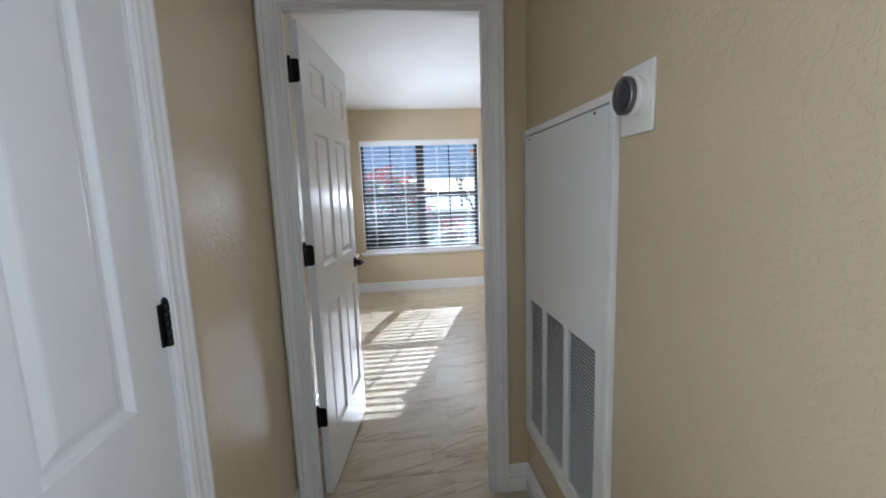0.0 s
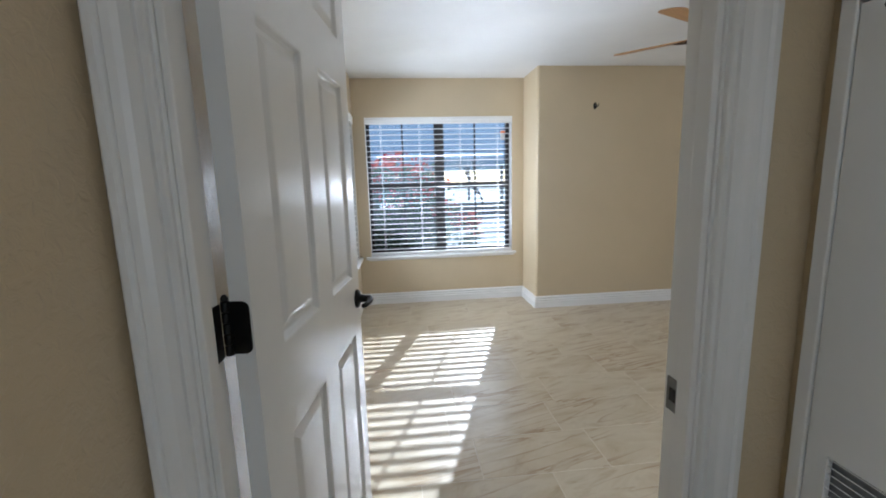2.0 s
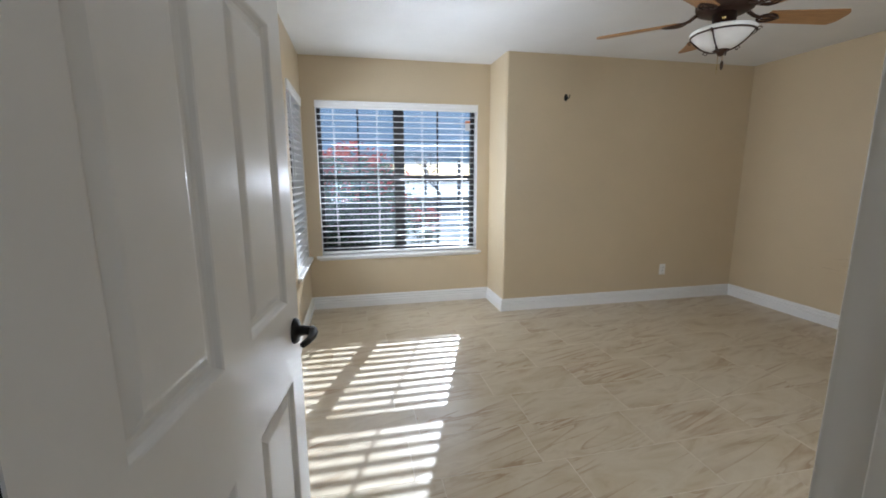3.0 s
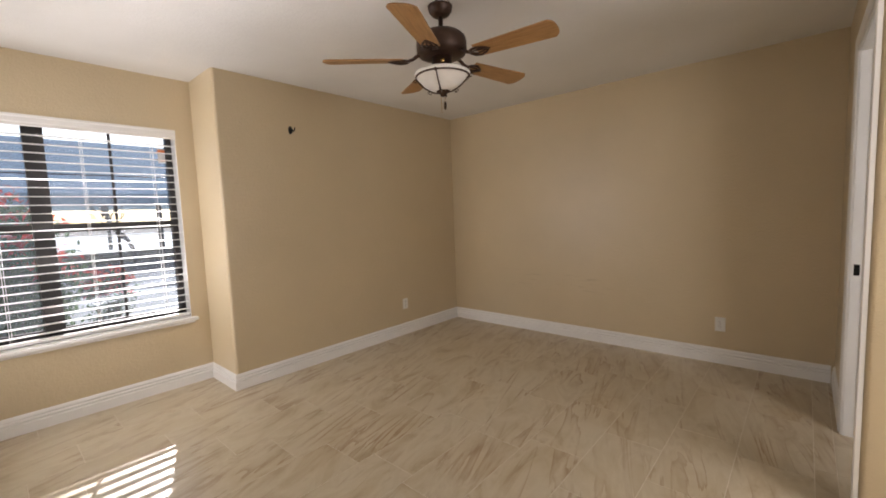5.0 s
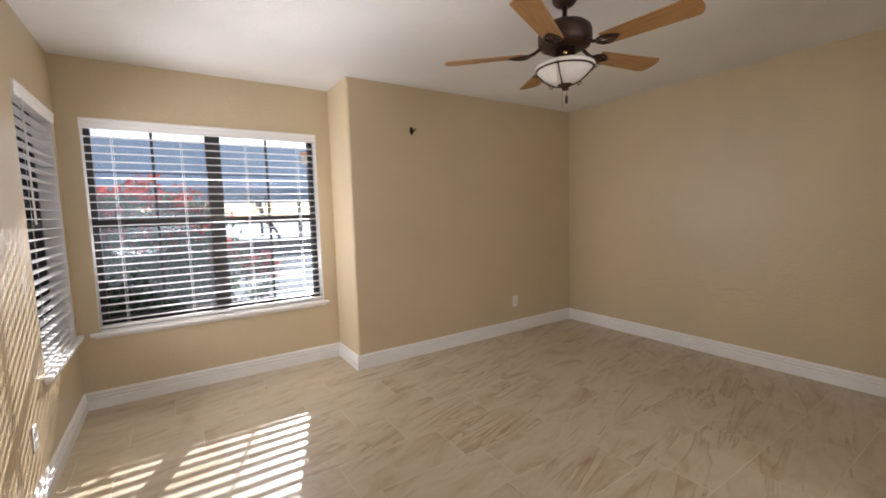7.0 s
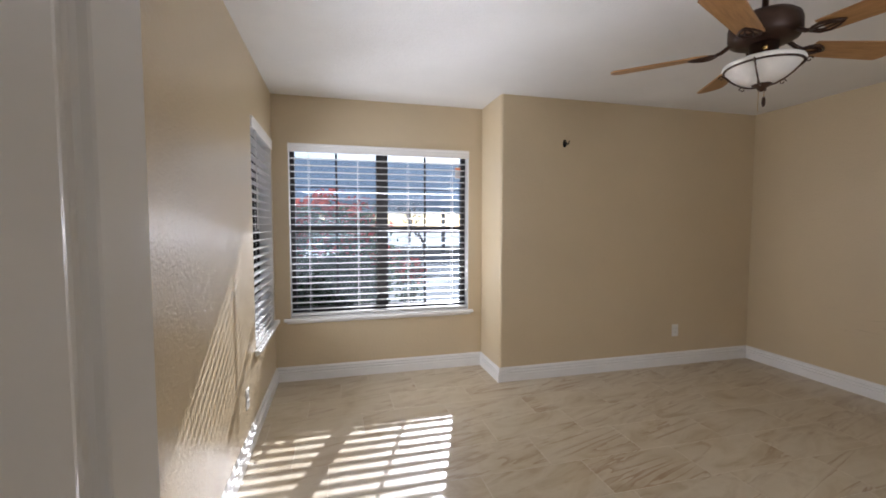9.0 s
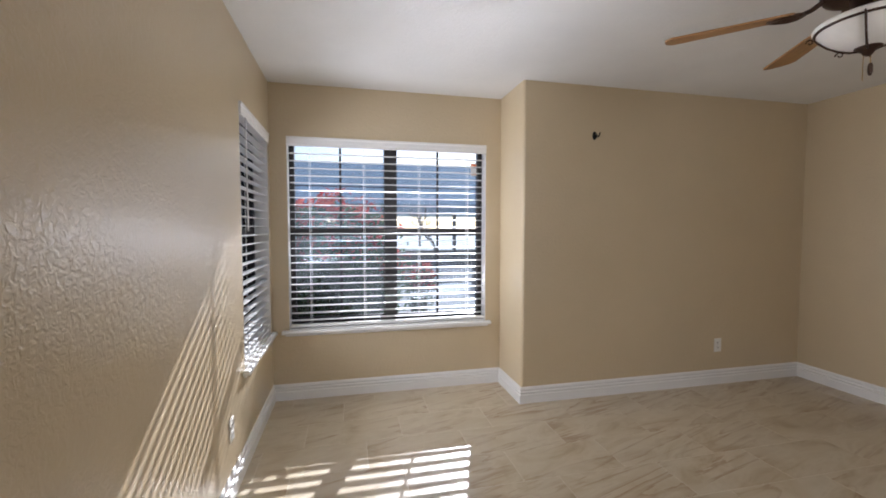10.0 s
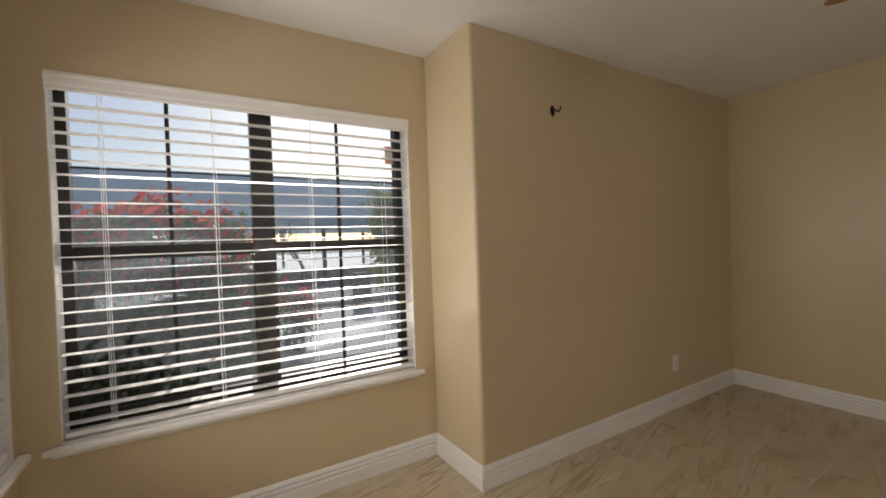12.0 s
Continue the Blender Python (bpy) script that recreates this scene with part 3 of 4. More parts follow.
# white doorway at the back
back_frame = thing("door_frame", "white moulded frame of the open closet doorway", "door frame", kind="structure")
bm = bmesh.new()
add_box(bm, CX0 - 0.018, CX0, YB - 0.1155, YB + 0.0005, 0, CH + 0.018)
add_box(bm, CX1, CX1 + 0.018, YB - 0.1155, YB + 0.0005, 0, CH + 0.018)
add_box(bm, CX0, CX1, YB - 0.1155, YB + 0.0005, CH, CH + 0.018)
part("jamb", bm, TRIM, back_frame)
part("casing", casing(CX1 - CX0, CH, CASING), TRIM, back_frame, m=pose(CX0, YB, 0))
part("stop", box(CX1 - 0.011, CX1, YB - 0.09, YB - 0.05, 0, CH, bevel=0.002), TRIM, back_frame)
part("strike_plate", box(CX1 - 0.002, CX1 - 0.0001, YB - 0.035, YB - 0.012, 0.90, 0.96, bevel=0.0006), BLACK, back_frame, "black strike plate")
side_frame = thing("door_frame", "white moulded frame of the recess doorway", "door frame", kind="structure")
part("casing", casing(0.76, 2.12, CASING), TRIM, side_frame, m=pose(XB, 0.90, 0, 0, 0, 90))
part("jamb", box(XB, XB + 0.115, 1.642, 1.66, 0, 2.12), TRIM, side_frame)


# ---- windows ----
def window(name, w, h, m, label, units):
    """A bronze window set deep in the opening: local x across, z up, y outwards from the room face of the wall."""
    win = thing(name, label, "window", m, kind="structure")
    f0, f1 = 0.100, 0.160
    fr = 0.042
    bm = bmesh.new()
    add_box(bm, 0, fr, f0, f1, 0, h, bevel=0.002)
    add_box(bm, w - fr, w, f0, f1, 0, h, bevel=0.002)
    add_box(bm, fr, w - fr, f0, f1, 0, 0.024, bevel=0.002)
    add_box(bm, fr, w - fr, f0, f1, h - 0.018, h, bevel=0.002)
    part("window_frame", bm, FRAME, win, "dark bronze aluminium frame")
    mid = h * 0.510
    uw = (w - 2 * fr) / units
    for u in range(units):
        x0, x1 = fr + u * uw, fr + (u + 1) * uw
        if u:
            part("mullion", box(x0 - 0.052, x0 + 0.052, f0 - 0.004, f1, 0.024, h - 0.018, bevel=0.003), FRAME, win)
            x0 += 0.052
        if u + 1 < units:
            x1 -= 0.052
        rail = part("meeting_rail", box(x0, x1, f0 - 0.003, f1 - 0.01, mid - 0.030, mid + 0.030, bevel=0.004), FRAME, win)
        part("sash_rail", box(x0, x1, f0 + 0.004, f1 - 0.02, 0.024, 0.072, bevel=0.003), FRAME, win)
        for lx in (x0 + (x1 - x0) * 0.3, x0 + (x1 - x0) * 0.72):
            under(part("sash_lock", box(lx - 0.03, lx + 0.03, f0 - 0.012, f0 - 0.002, mid + 0.004, mid + 0.018, bevel=0.003), FRAME), rail)
        xm = (x0 + x1) / 2
        for a, b in ((0.072, mid - 0.03), (mid + 0.03, h - 0.018)):
            part("muntin", box(xm - 0.009, xm + 0.009, f0 + 0.024, f0 + 0.036, a, b, bevel=0.002), FRAME, win)
            zm = (a + b) / 2
            part("muntin", box(x0, x1, f0 + 0.026, f0 + 0.034, zm - 0.004, zm + 0.004, bevel=0.001), FRAME, win)
            p = part("pane", box(x0, x1, f0 + 0.0385, f0 + 0.0415, a, b), GLASS, win, "clear glass")
            p.visible_shadow = False
    lin = bmesh.new()
    add_box(lin, 0, 0.004, 0.001, f0, 0, h)
    add_box(lin, w - 0.004, w, 0.001, f0, 0, h)
    add_box(lin, 0.004, w - 0.004, 0.001, f0, h - 0.004, h)
    part("reveal_lining", lin, TRIM, win)
    return win


def sill(name, x0, x1, m):
    s = thing(name, "white moulded window sill with an apron", "window sill", m, kind="structure")
    bm = box(x0 - 0.055, x1 + 0.042, -0.040, 0.0, -0.030, 0.0, bevel=0.009, seg=4)
    add_box(bm, x0 + 0.001, x1 - 0.001, -0.002, 0.100, -0.0005, 0.006)
    part("stool", bm, TRIM, s)
    part("apron", box(x0 - 0.03, x1 + 0.02, -0.014, -0.0005, -0.048, -0.030, bevel=0.004), TRIM, s)
    return s


def blind(w, h, m, label, pitch=0.0567, wand_at=None):
    """A lowered slatted blind with its slats level, inside the opening."""
    b = thing("window_blind", label, "window blind", m, group="window blinds")
    val = sweep([(0.0, 0.0), (w, 0.0)], [(0.0, -0.072), (0.010, -0.072), (0.014, -0.066), (0.010, -0.056), (0.014, -0.046), (0.012, -0.020), (0.017, -0.012), (0.017, 0.0), (0.0, 0.0)])
    bmesh.ops.transform(val, matrix=Matrix.Diagonal((1, -1, 1, 1)), verts=val.verts)
    part("valance", val, SLAT, b, m=pose(0, 0.002, h))
    part("head_rail", box(0.006, w - 0.006, 0.010, 0.062, h - 0.055, h - 0.006, bevel=0.003), SLAT, b)
    y0, y1, zb = 0.008, 0.058, 0.012
    n = int((h - 0.075 - 0.05) / pitch)
    me = None
    for i in range(n):
        z = zb + 0.054 + i * pitch
        if me is None:
            bm = bmesh.new()
            k = 6
            up = [bm.verts.new((x, y0 + (y1 - y0) * j / k, 0.0022 * (1 - (2 * j / k - 1) ** 2) + 0.0014)) for x in (0.008, w - 0.008) for j in range(k + 1)]
            dn = [bm.verts.new((x, y0 + (y1 - y0) * j / k, 0.0022 * (1 - (2 * j / k - 1) ** 2) - 0.0014)) for x in (0.008, w - 0.008) for j in range(k + 1)]
            for g, o in ((up, 0), (dn, 0)):
                for j in range(k):
                    bm.faces.new((g[j], g[j + 1], g[k + 2 + j], g[k + 1 + j]))
            for j in range(k):
                bm.faces.new((up[j], up[j + 1], dn[j + 1], dn[j]))
                bm.faces.new((up[k + 1 + j], up[k + 2 + j], dn[k + 2 + j], dn[k + 1 + j]))
            for j in (0, k):
                bm.faces.new((up[j], up[k + 1 + j], dn[k + 1 + j], dn[j]))
            me = to_mesh(bm, "slat", SLAT)
        s = new("slat", me)
        s.parent = b
        s.matrix_basis = pose(0, 0, z, random.uniform(-0.5, 0.5), random.uniform(-0.08, 0.08), 0)
    part("bottom_rail", box(0.008, w - 0.008, y0 + 0.004, y1 - 0.004, zb, zb + 0.022, bevel=0.004), SLAT, b)
    cols = [0.10, 0.36, 0.64, 0.90] if w > 1.2 else [0.16, 0.84]
    for c in cols:
        for yy in (y0 - 0.0015, y1 + 0.0015):
            part("ladder_cord", tube([(w * c, yy, zb + 0.02), (w * c, yy, h - 0.06)], 0.0011, 6), CORD, b)
        part("lift_cord", tube([(w * c + 0.012, (y0 + y1) / 2, zb + 0.02), (w * c + 0.012, (y0 + y1) / 2, h - 0.06)], 0.0012, 6), CORD, b)
    if wand_at:
        part("tilt_wand", tube([(w * wand_at, -0.012, h - 0.07), (w * wand_at + 0.004, -0.014, h * 0.52)], 0.0045, 8), CORD, b, "white tilt wand", True)
    return b


window("window_1", WX1 - WX0, WZ1 - WZ0, pose(WX0, YW, WZ0), "wide dark bronze window of two units with grilles", 2)
sill("window_sill", 0, WX1 - WX0, pose(WX0, YW, WZ0))
blind(WX1 - WX0, WZ1 - WZ0 - 0.004, pose(WX0, YW, WZ0 + 0.002), "white slatted blind lowered over the wide window")
WEST = pose(XL, LY0, WZ0, 0, 0, 90)
window("window_2", LY1 - LY0, WZ1 - WZ0, WEST, "dark bronze side window with grilles", 1)
sill("window_sill", 0, LY1 - LY0 - 0.002, WEST)
blind(LY1 - LY0, WZ1 - WZ0 - 0.004, pose(XL, LY0, WZ0 + 0.002, 0, 0, 90), "white slatted blind lowered over the side window", wand_at=0.12)

st = thing("window_sticker", "paper label with an orange band stuck on the window pane", "sticker", pose(1.222, YW + 0.1375, 1.80))
part("paper", box(0, 0.062, -0.0012, 0, 0, 0.112), STICKER, st)
part("band", box(0, 0.062, -0.0020, -0.0013, 0.080, 0.104), STICKER_RED, st, "orange printed band")
part("print_bar", box(0.01, 0.052, -0.0020, -0.0013, 0.016, 0.024), STICKER_RED, st)


# ---- ceiling fan ----
FX, FY = 1.999, 3.762
fan = thing("ceiling_fan", "bronze ceiling fan with five oak blades and a frosted bowl light", "ceiling fan", pose(FX, FY, 0))
part("canopy", lathe([(0, ZC), (0.068, ZC), (0.066, 2.430), (0.062, 2.412), (0.048, 2.394), (0.030, 2.384), (0, 2.382)], 36), BRONZE, fan, smooth=True)
part("downrod", lathe([(0, 2.385), (0.0125, 2.385), (0.0125, 2.312), (0.022, 2.310), (0.022, 2.298), (0, 2.298)], 20), BRONZE, fan, smooth=True)
part("motor", lathe([(0, 2.302), (0.075, 2.300), (0.112, 2.290), (0.132, 2.272), (0.138, 2.250), (0.138, 2.204), (0.130, 2.184), (0.10, 2.170), (0, 2.168)], 48), BRONZE, fan, "dark bronze motor housing", True)
part("switch_housing", lathe([(0, 2.172), (0.056, 2.170), (0.053, 2.118), (0.060, 2.112), (0.060, 2.098), (0.046, 2.090), (0, 2.088)], 36), BRONZE, fan, smooth=True)
part("badge", lathe([(0, 0), (0.011, 0), (0.009, 0.004), (0, 0.005)], 16), BRASS, fan, "small brass button", True, pose(-0.039, -0.038, 2.138, 90, 0, -46.5))
part("bowl", lathe([(0.048, 2.092), (0.140, 2.092), (0.152, 2.086), (0.156, 2.076), (0.150, 2.066), (0.142, 2.062), (0.126, 2.044), (0.102, 2.022), (0.074, 2.003), (0.045, 1.991), (0, 1.988)], 48), ALAB, fan, "frosted white glass bowl", True)
part("bowl_ring", lathe([(0.145, 2.070), (0.151, 2.0705), (0.1525, 2.066), (0.149, 2.0615), (0.143, 2.062)], 48), BRONZE, fan, smooth=True)
part("finial", lathe([(0, 1.996), (0.040, 1.994), (0.036, 1.984), (0.020, 1.976), (0.014, 1.966), (0.006, 1.960), (0, 1.958)], 24), BRONZE, fan, smooth=True)
for k in range(4):
    a = radians(28 + 90 * k)
    ca, sa = math.cos(a), math.sin(a)
    arc = [(0.151, 2.066), (0.133, 2.043), (0.108, 2.018), (0.080, 1.999), (0.050, 1.985), (0.026, 1.981)]
    strap = part("bowl_strap", tube([(r * ca, r * sa, z) for r, z in arc], 0.0035, 8), BRONZE, fan, smooth=True)
    for c0, c1, rad in ((0.160, 2.058, 0.013), (0.074, 1.984, 0.013)):
        pts = [((c0 + rad * (1 - 0.08 * j) * math.cos(j * 0.7)) * ca, (c0 + rad * (1 - 0.08 * j) * math.cos(j * 0.7)) * sa, c1 + rad * (1 - 0.08 * j) * math.sin(j * 0.7)) for j in range(10)]
        under(part("scroll", tube(pts, 0.0026, 6), BRONZE, smooth=True), strap)
part("pull_chain", tube([(0.014, 0, 1.97), (0.014, 0, 1.935)], 0.0012, 6), BRASS, fan)
part("pull_fob", lathe([(0, 1.938), (0.005, 1.936), (0.0075, 1.925), (0.0075, 1.905), (0.004, 1.893), (0, 1.892)], 14), BRONZE, fan, smooth=True, m=pose(0.014, 0, 0))
part("pull_chain", tube([(-0.006, 0.01, 1.97), (-0.006, 0.01, 1.875)], 0.0011, 6), BRASS, fan)


def blade_mesh():
    bm = bmesh.new()
    out = []
    r0, r1, w0, w1 = 0.215, 0.648, 0.052, 0.070
    for k in range(7):
        out.append((r0 + 0.006 * math.sin(math.pi * k / 6), -w0 + 2 * w0 * k / 6))
    far = []
    for k in range(13):
        s = 1 - 2 * k / 12
        far.append((r1 - 0.030 * (1 - (1 - abs(s) ** 3.2)) , w1 * s))
    pts = out[:1] + out[1:] + far
    a = [bm.verts.new((x, y, 0.003)) for x, y in pts]
    b = [bm.verts.new((x, y, -0.003)) for x, y in pts]
    bm.faces.new(a)
    bm.faces.new(b[::-1])
    for i in range(len(a)):
        j = (i + 1) % len(a)
        bm.faces.new((a[i], a[j], b[j], b[i]))
    return to_mesh(bm, "blade", OAK)


def iron_mesh():
    """A blade iron: a neck that opens into a leaf-shaped loop."""
    bm = bmesh.new()
    add_tube(bm, [(0.085, 0, 0.036), (0.125, 0, 0.030), (0.160, 0, 0.006), (0.195, 0, -0.004)], 0.011, 8, 0.008)
    for s in (1, -1):
        add_tube(bm, [(0.180, 0, -0.004), (0.198, s * 0.030, -0.006), (0.228, s * 0.040, -0.007), (0.262, s * 0.026, -0.007), (0.292, 0, -0.006)], 0.0075, 8, 0.005)
        add_tube(bm, [(0.185, 0, -0.005), (0.215, s * 0.016, -0.007), (0.245, s * 0.012, -0.007), (0.285, 0, -0.006)], 0.004, 6)
    return to_mesh(bm, "blade_iron", BRONZE, True)


BLADE, IRON = blade_mesh(), iron_mesh()
for k in range(5):
    for nm, me in (("blade", BLADE), ("blade_iron", IRON)):
        o = new(nm, me)
        o.parent = fan
        o.matrix_basis = pose(0, 0, 2.156, 0, 0, 62.0 + 72 * k) @ pose(0, 0, 0, -11 if nm == "blade" else -7, -0.4, 0)


# ---- wall plates and the hook ----
def outlet(m, label, duplex=True):
    o = thing("wall_outlet", label, "outlet", m, group="wall outlets")
    part("cover_plate", box(-0.036, 0.036, -0.006, 0, -0.058, 0.058, bevel=0.0025), PLASTIC, o)
    for s in (1, -1):
        soc = part("socket", box(-0.0165, 0.0165, -0.0085, -0.005, s * 0.0195 - 0.014, s * 0.0195 + 0.014, bevel=0.002), PLASTIC, o)
        if duplex:
            # slots and ground hole are dark solids imitating the shade inside
            for dx in (-0.006, 0.006):
                under(part("slot", box(dx - 0.0012, dx + 0.0012, -0.0092, -0.0084, s * 0.0195 - 0.001, s * 0.0195 + 0.008), HOLE_SHADE), soc)
            under(part("ground_hole", lathe([(0, 0), (0.0026, 0), (0.0026, 0.0008), (0, 0.0008)], 10), HOLE_SHADE, m=pose(0, -0.0084, s * 0.0195 - 0.007, 90)), soc)
    part("screw", lathe([(0, 0), (0.003, 0), (0.002, 0.0012), (0, 0.0014)], 10), STEEL, o, m=pose(0, -0.006, 0, 90))
    return o


outlet(pose(3.262, YJ, 0.338), "white outlet on the tan wall under the hook")
outlet(pose(XR, 2.725, 0.326, 0, 0, -90), "white outlet low on the tan wall with scuffs")
outlet(pose(XL, 4.820, 0.340, 0, 0, 90), "white outlet below the side window in striped sunlight")

hook = thing("wall_hook", "small dark metal hook screwed high on the tan wall", "hook", pose(2.040, YJ, 2.060) @ Matrix.Scale(1.1, 4))
part("hook_plate", lathe([(0, 0), (0.016, 0), (0.015, 0.004), (0.006, 0.007), (0, 0.007)], 20), BLACK, hook, smooth=True, m=pose(0, 0, 0, 90) @ Matrix.Diagonal((1.05, 1.9, 1, 1)))
part("hook_arm", tube([(0, -0.004, 0.006), (0.002, -0.022, 0.002), (0.005, -0.034, -0.012), (0.008, -0.042, -0.010), (0.010, -0.048, 0.006), (0.010, -0.050, 0.014)], 0.0042, 8), BLACK, hook, smooth=True)

# ---- hall wall: air grille and thermostat ----
GY0, GY1, GZ0, GZ1 = 1.288, 1.976, 0.315, 1.592
gr = thing("return_air_panel", "white enamelled return air panel with three louvred vents", "vent panel", pose(HXR, GY1, GZ0, 0, 0, -90))
gw, gh = GY1 - GY0, GZ1 - GZ0
bm = bmesh.new()
t = 0.024
add_box(bm, 0, t, -0.018, 0, 0, gh, bevel=0.003)
add_box(bm, gw - t, gw, -0.018, 0, 0, gh, bevel=0.003)
add_box(bm, t, gw - t, -0.018, 0, 0, t, bevel=0.003)
add_box(bm, t, gw - t, -0.018, 0, gh - t, gh, bevel=0.003)
part("panel_frame", bm, ENAMEL, gr)
VENTS = [(0.059, 0.201), (0.228, 0.398), (0.435, 0.615)]
vz0, vz1 = 0.075, 0.602
bm = bmesh.new()
xs = [t + 0.003] + [v for c in VENTS for v in c] + [gw - t - 0.003]
zs = [t + 0.003, vz0, vz1, gh - t - 0.004]
grid = [[bm.verts.new((x, -0.016, z)) for z in zs] for x in xs]
for i in range(len(xs) - 1):
    for k in range(3):
        if not (i % 2 == 1 and k == 1):
            bm.faces.new((grid[i][k], grid[i + 1][k], grid[i + 1][k + 1], grid[i][k + 1]))
ex = bmesh.ops.extrude_face_region(bm, geom=bm.faces[:])
bmesh.ops.translate(bm, verts=[g for g in ex["geom"] if isinstance(g, bmesh.types.BMVert)], vec=(0, 0.010, 0))
part("panel_door", bm, ENAMEL, gr, "white enamelled metal door")
# flat sheet on the wall, its grey imitates the shaded depth
part("backing", box(t, gw - t, -0.002, -0.0005, t, gh - t), VENT_SHADE, gr, "grey sheet for the shade behind the louvres")
for a, b in VENTS:
    sm = None
    n = 44
    for k in range(n):
        if sm is None:
            bm = box(a, b, -0.0045, 0.0045, -0.0007, 0.0007)
            sm = to_mesh(bm, "louvre", ENAMEL)
        o = new("louvre", sm)
        o.parent = gr
        o.matrix_basis = pose(0, -0.010, vz0 + (vz1 - vz0) * (k + 0.5) / n, -38)
for x, z in ((0.06, gh - 0.04), (gw - 0.10, gh - 0.037)):
    part("panel_screw", lathe([(0, 0), (0.005, 0), (0.0035, 0.0025), (0, 0.003)], 12), STEEL, gr, m=pose(x, -0.016, z, 90))

th = thing("thermostat", "round thermostat with a dark dial on a white plate", "thermostat", pose(HXR, 1.215, 1.552, 0, 0, -90))
part("back_plate", box(-0.060, 0.060, -0.008, 0, -0.073, 0.073, bevel=0.003), PLASTIC, th, "white square plate")
part("ring", lathe([(0, 0), (0.043, 0), (0.043, 0.014), (0.041, 0.016), (0.041, 0.022), (0, 0.022)], 40), PLASTIC, th, smooth=False, m=pose(0, -0.008, 0.008, 90))
dial = part("dial", lathe([(0, 0.0), (0.040, 0.0), (0.0405, 0.010), (0.038, 0.013), (0, 0.0135)], 40), STEEL, th, "steel dial ring", m=pose(0, -0.030, 0.008, 90))
under(part("display", lathe([(0, 0), (0.0335, 0), (0.031, 0.002), (0, 0.003)], 36), LENS, None, "dark round display", True, pose(0, -0.0433, 0.008, 90)), dial)

# ---- outside ----
structure("ground", box(-150, 150, -150, 400, -0.42, -0.30), SOIL, "dry brown soil", "ground")
bm = bmesh.new()
add_box(bm, XO, XR + 0.15, YD1, YO, -0.30, -0.0012)
add_box(bm, HXL - 0.115, XR + 0.15, -1.2, YD1, -0.30, -0.0012)
add_box(bm, -2.6, 3.1, -4.7, -1.2, -0.30, -0.0012)
structure("floor_slab", bm, GROUT, "grout bed under the tiles", "floor")
structure("wall_garden", box(-3.6, -3.35, 2.0, 18.0, -0.42, 2.3, bevel=0.02), ROSE, "rose-brown stucco garden wall", "wall")
structure("pavement", box(0.9, 14, 9.4, 14.2, -0.300, -0.240), CONCRETE, "pale concrete driveway", "pavement")
structure("road", box(-60, 70, 14.2, 24.0, -0.300, -0.270), ASPHALT, "grey asphalt parking lane", "road")
structure("backdrop_paving", box(-60, 70, 33.0, 90.0, -0.300, -0.26), PALE, "bright paving beyond the carport", "pavement")
bm = bmesh.new()
for k in range(20):
    add_box(bm, -40 + 5 * k, -35.02 + 5 * k, 14.2, 14.36, -0.3, -0.13, bevel=0.02)
structure("kerb", bm, CONCRETE, "pale concrete kerb", "kerb")

carport = thing("carport", "long carport with a grey-blue roof and dark posts across the road", "carport", pose(0, 0, -0.27))
bm = bmesh.new()
ends = [[bm.verts.new((x, y, z)) for y, z in ((24.5, 2.75), (31, 6.05), (37.5, 2.75), (37.5, 2.62), (31, 5.85), (24.5, 2.62))] for x in (-30, 22)]
for k in range(6):
    bm.faces.new((ends[0][k], ends[0][(k + 1) % 6], ends[1][(k + 1) % 6], ends[1][k]))
bm.faces.new(ends[0])
bm.faces.new(ends[1][::-1])
part("roof", bm, SHINGLE, carport)
part("fascia", box(-30, 22, 24.3, 24.48, 2.45, 2.95, bevel=0.02), SHINGLE, carport)
for k in range(8):
    x = -26 + 6.4 * k
    for y in (25.2, 36.8):
        part("post", box(x - 0.09, x + 0.09, y - 0.09, y + 0.09, 0, 2.7, bevel=0.01), POST, carport)

ped = thing("utility_pedestal", "short grey utility box standing at the driveway edge", "utility box", pose(3.66, 13.35, -0.24))
part("body", box(-0.19, 0.19, -0.15, 0.15, 0, 0.82, bevel=0.02), POST, ped)
part("cap", box(-0.21, 0.21, -0.17, 0.17, 0.82, 0.88, bevel=0.02), POST, ped)


def leaf_cloud(n, place, size, seed):
    """Small pointed, folded leaves, each of its own."""
    rng = random.Random(seed)
    bm = bmesh.new()
    for _ in range(n):
        c = place(rng)
        q = Euler((rng.uniform(-1.2, 1.2), rng.uniform(-1.2, 1.2), rng.uniform(0, 6.3))).to_matrix()
        s = size * rng.uniform(0.6, 1.25)
        pts = [(-0.5, 0, 0), (-0.05, 0.22, 0.06), (0.5, 0, -0.05), (-0.05, -0.22, 0.06)]
        vs = [bm.verts.new(Vector(c) + q @ (Vector(p) * s)) for p in pts]
        bm.faces.new((vs[0], vs[1], vs[2]))
        bm.faces.new((vs[0], vs[2], vs[3]))
    return bm


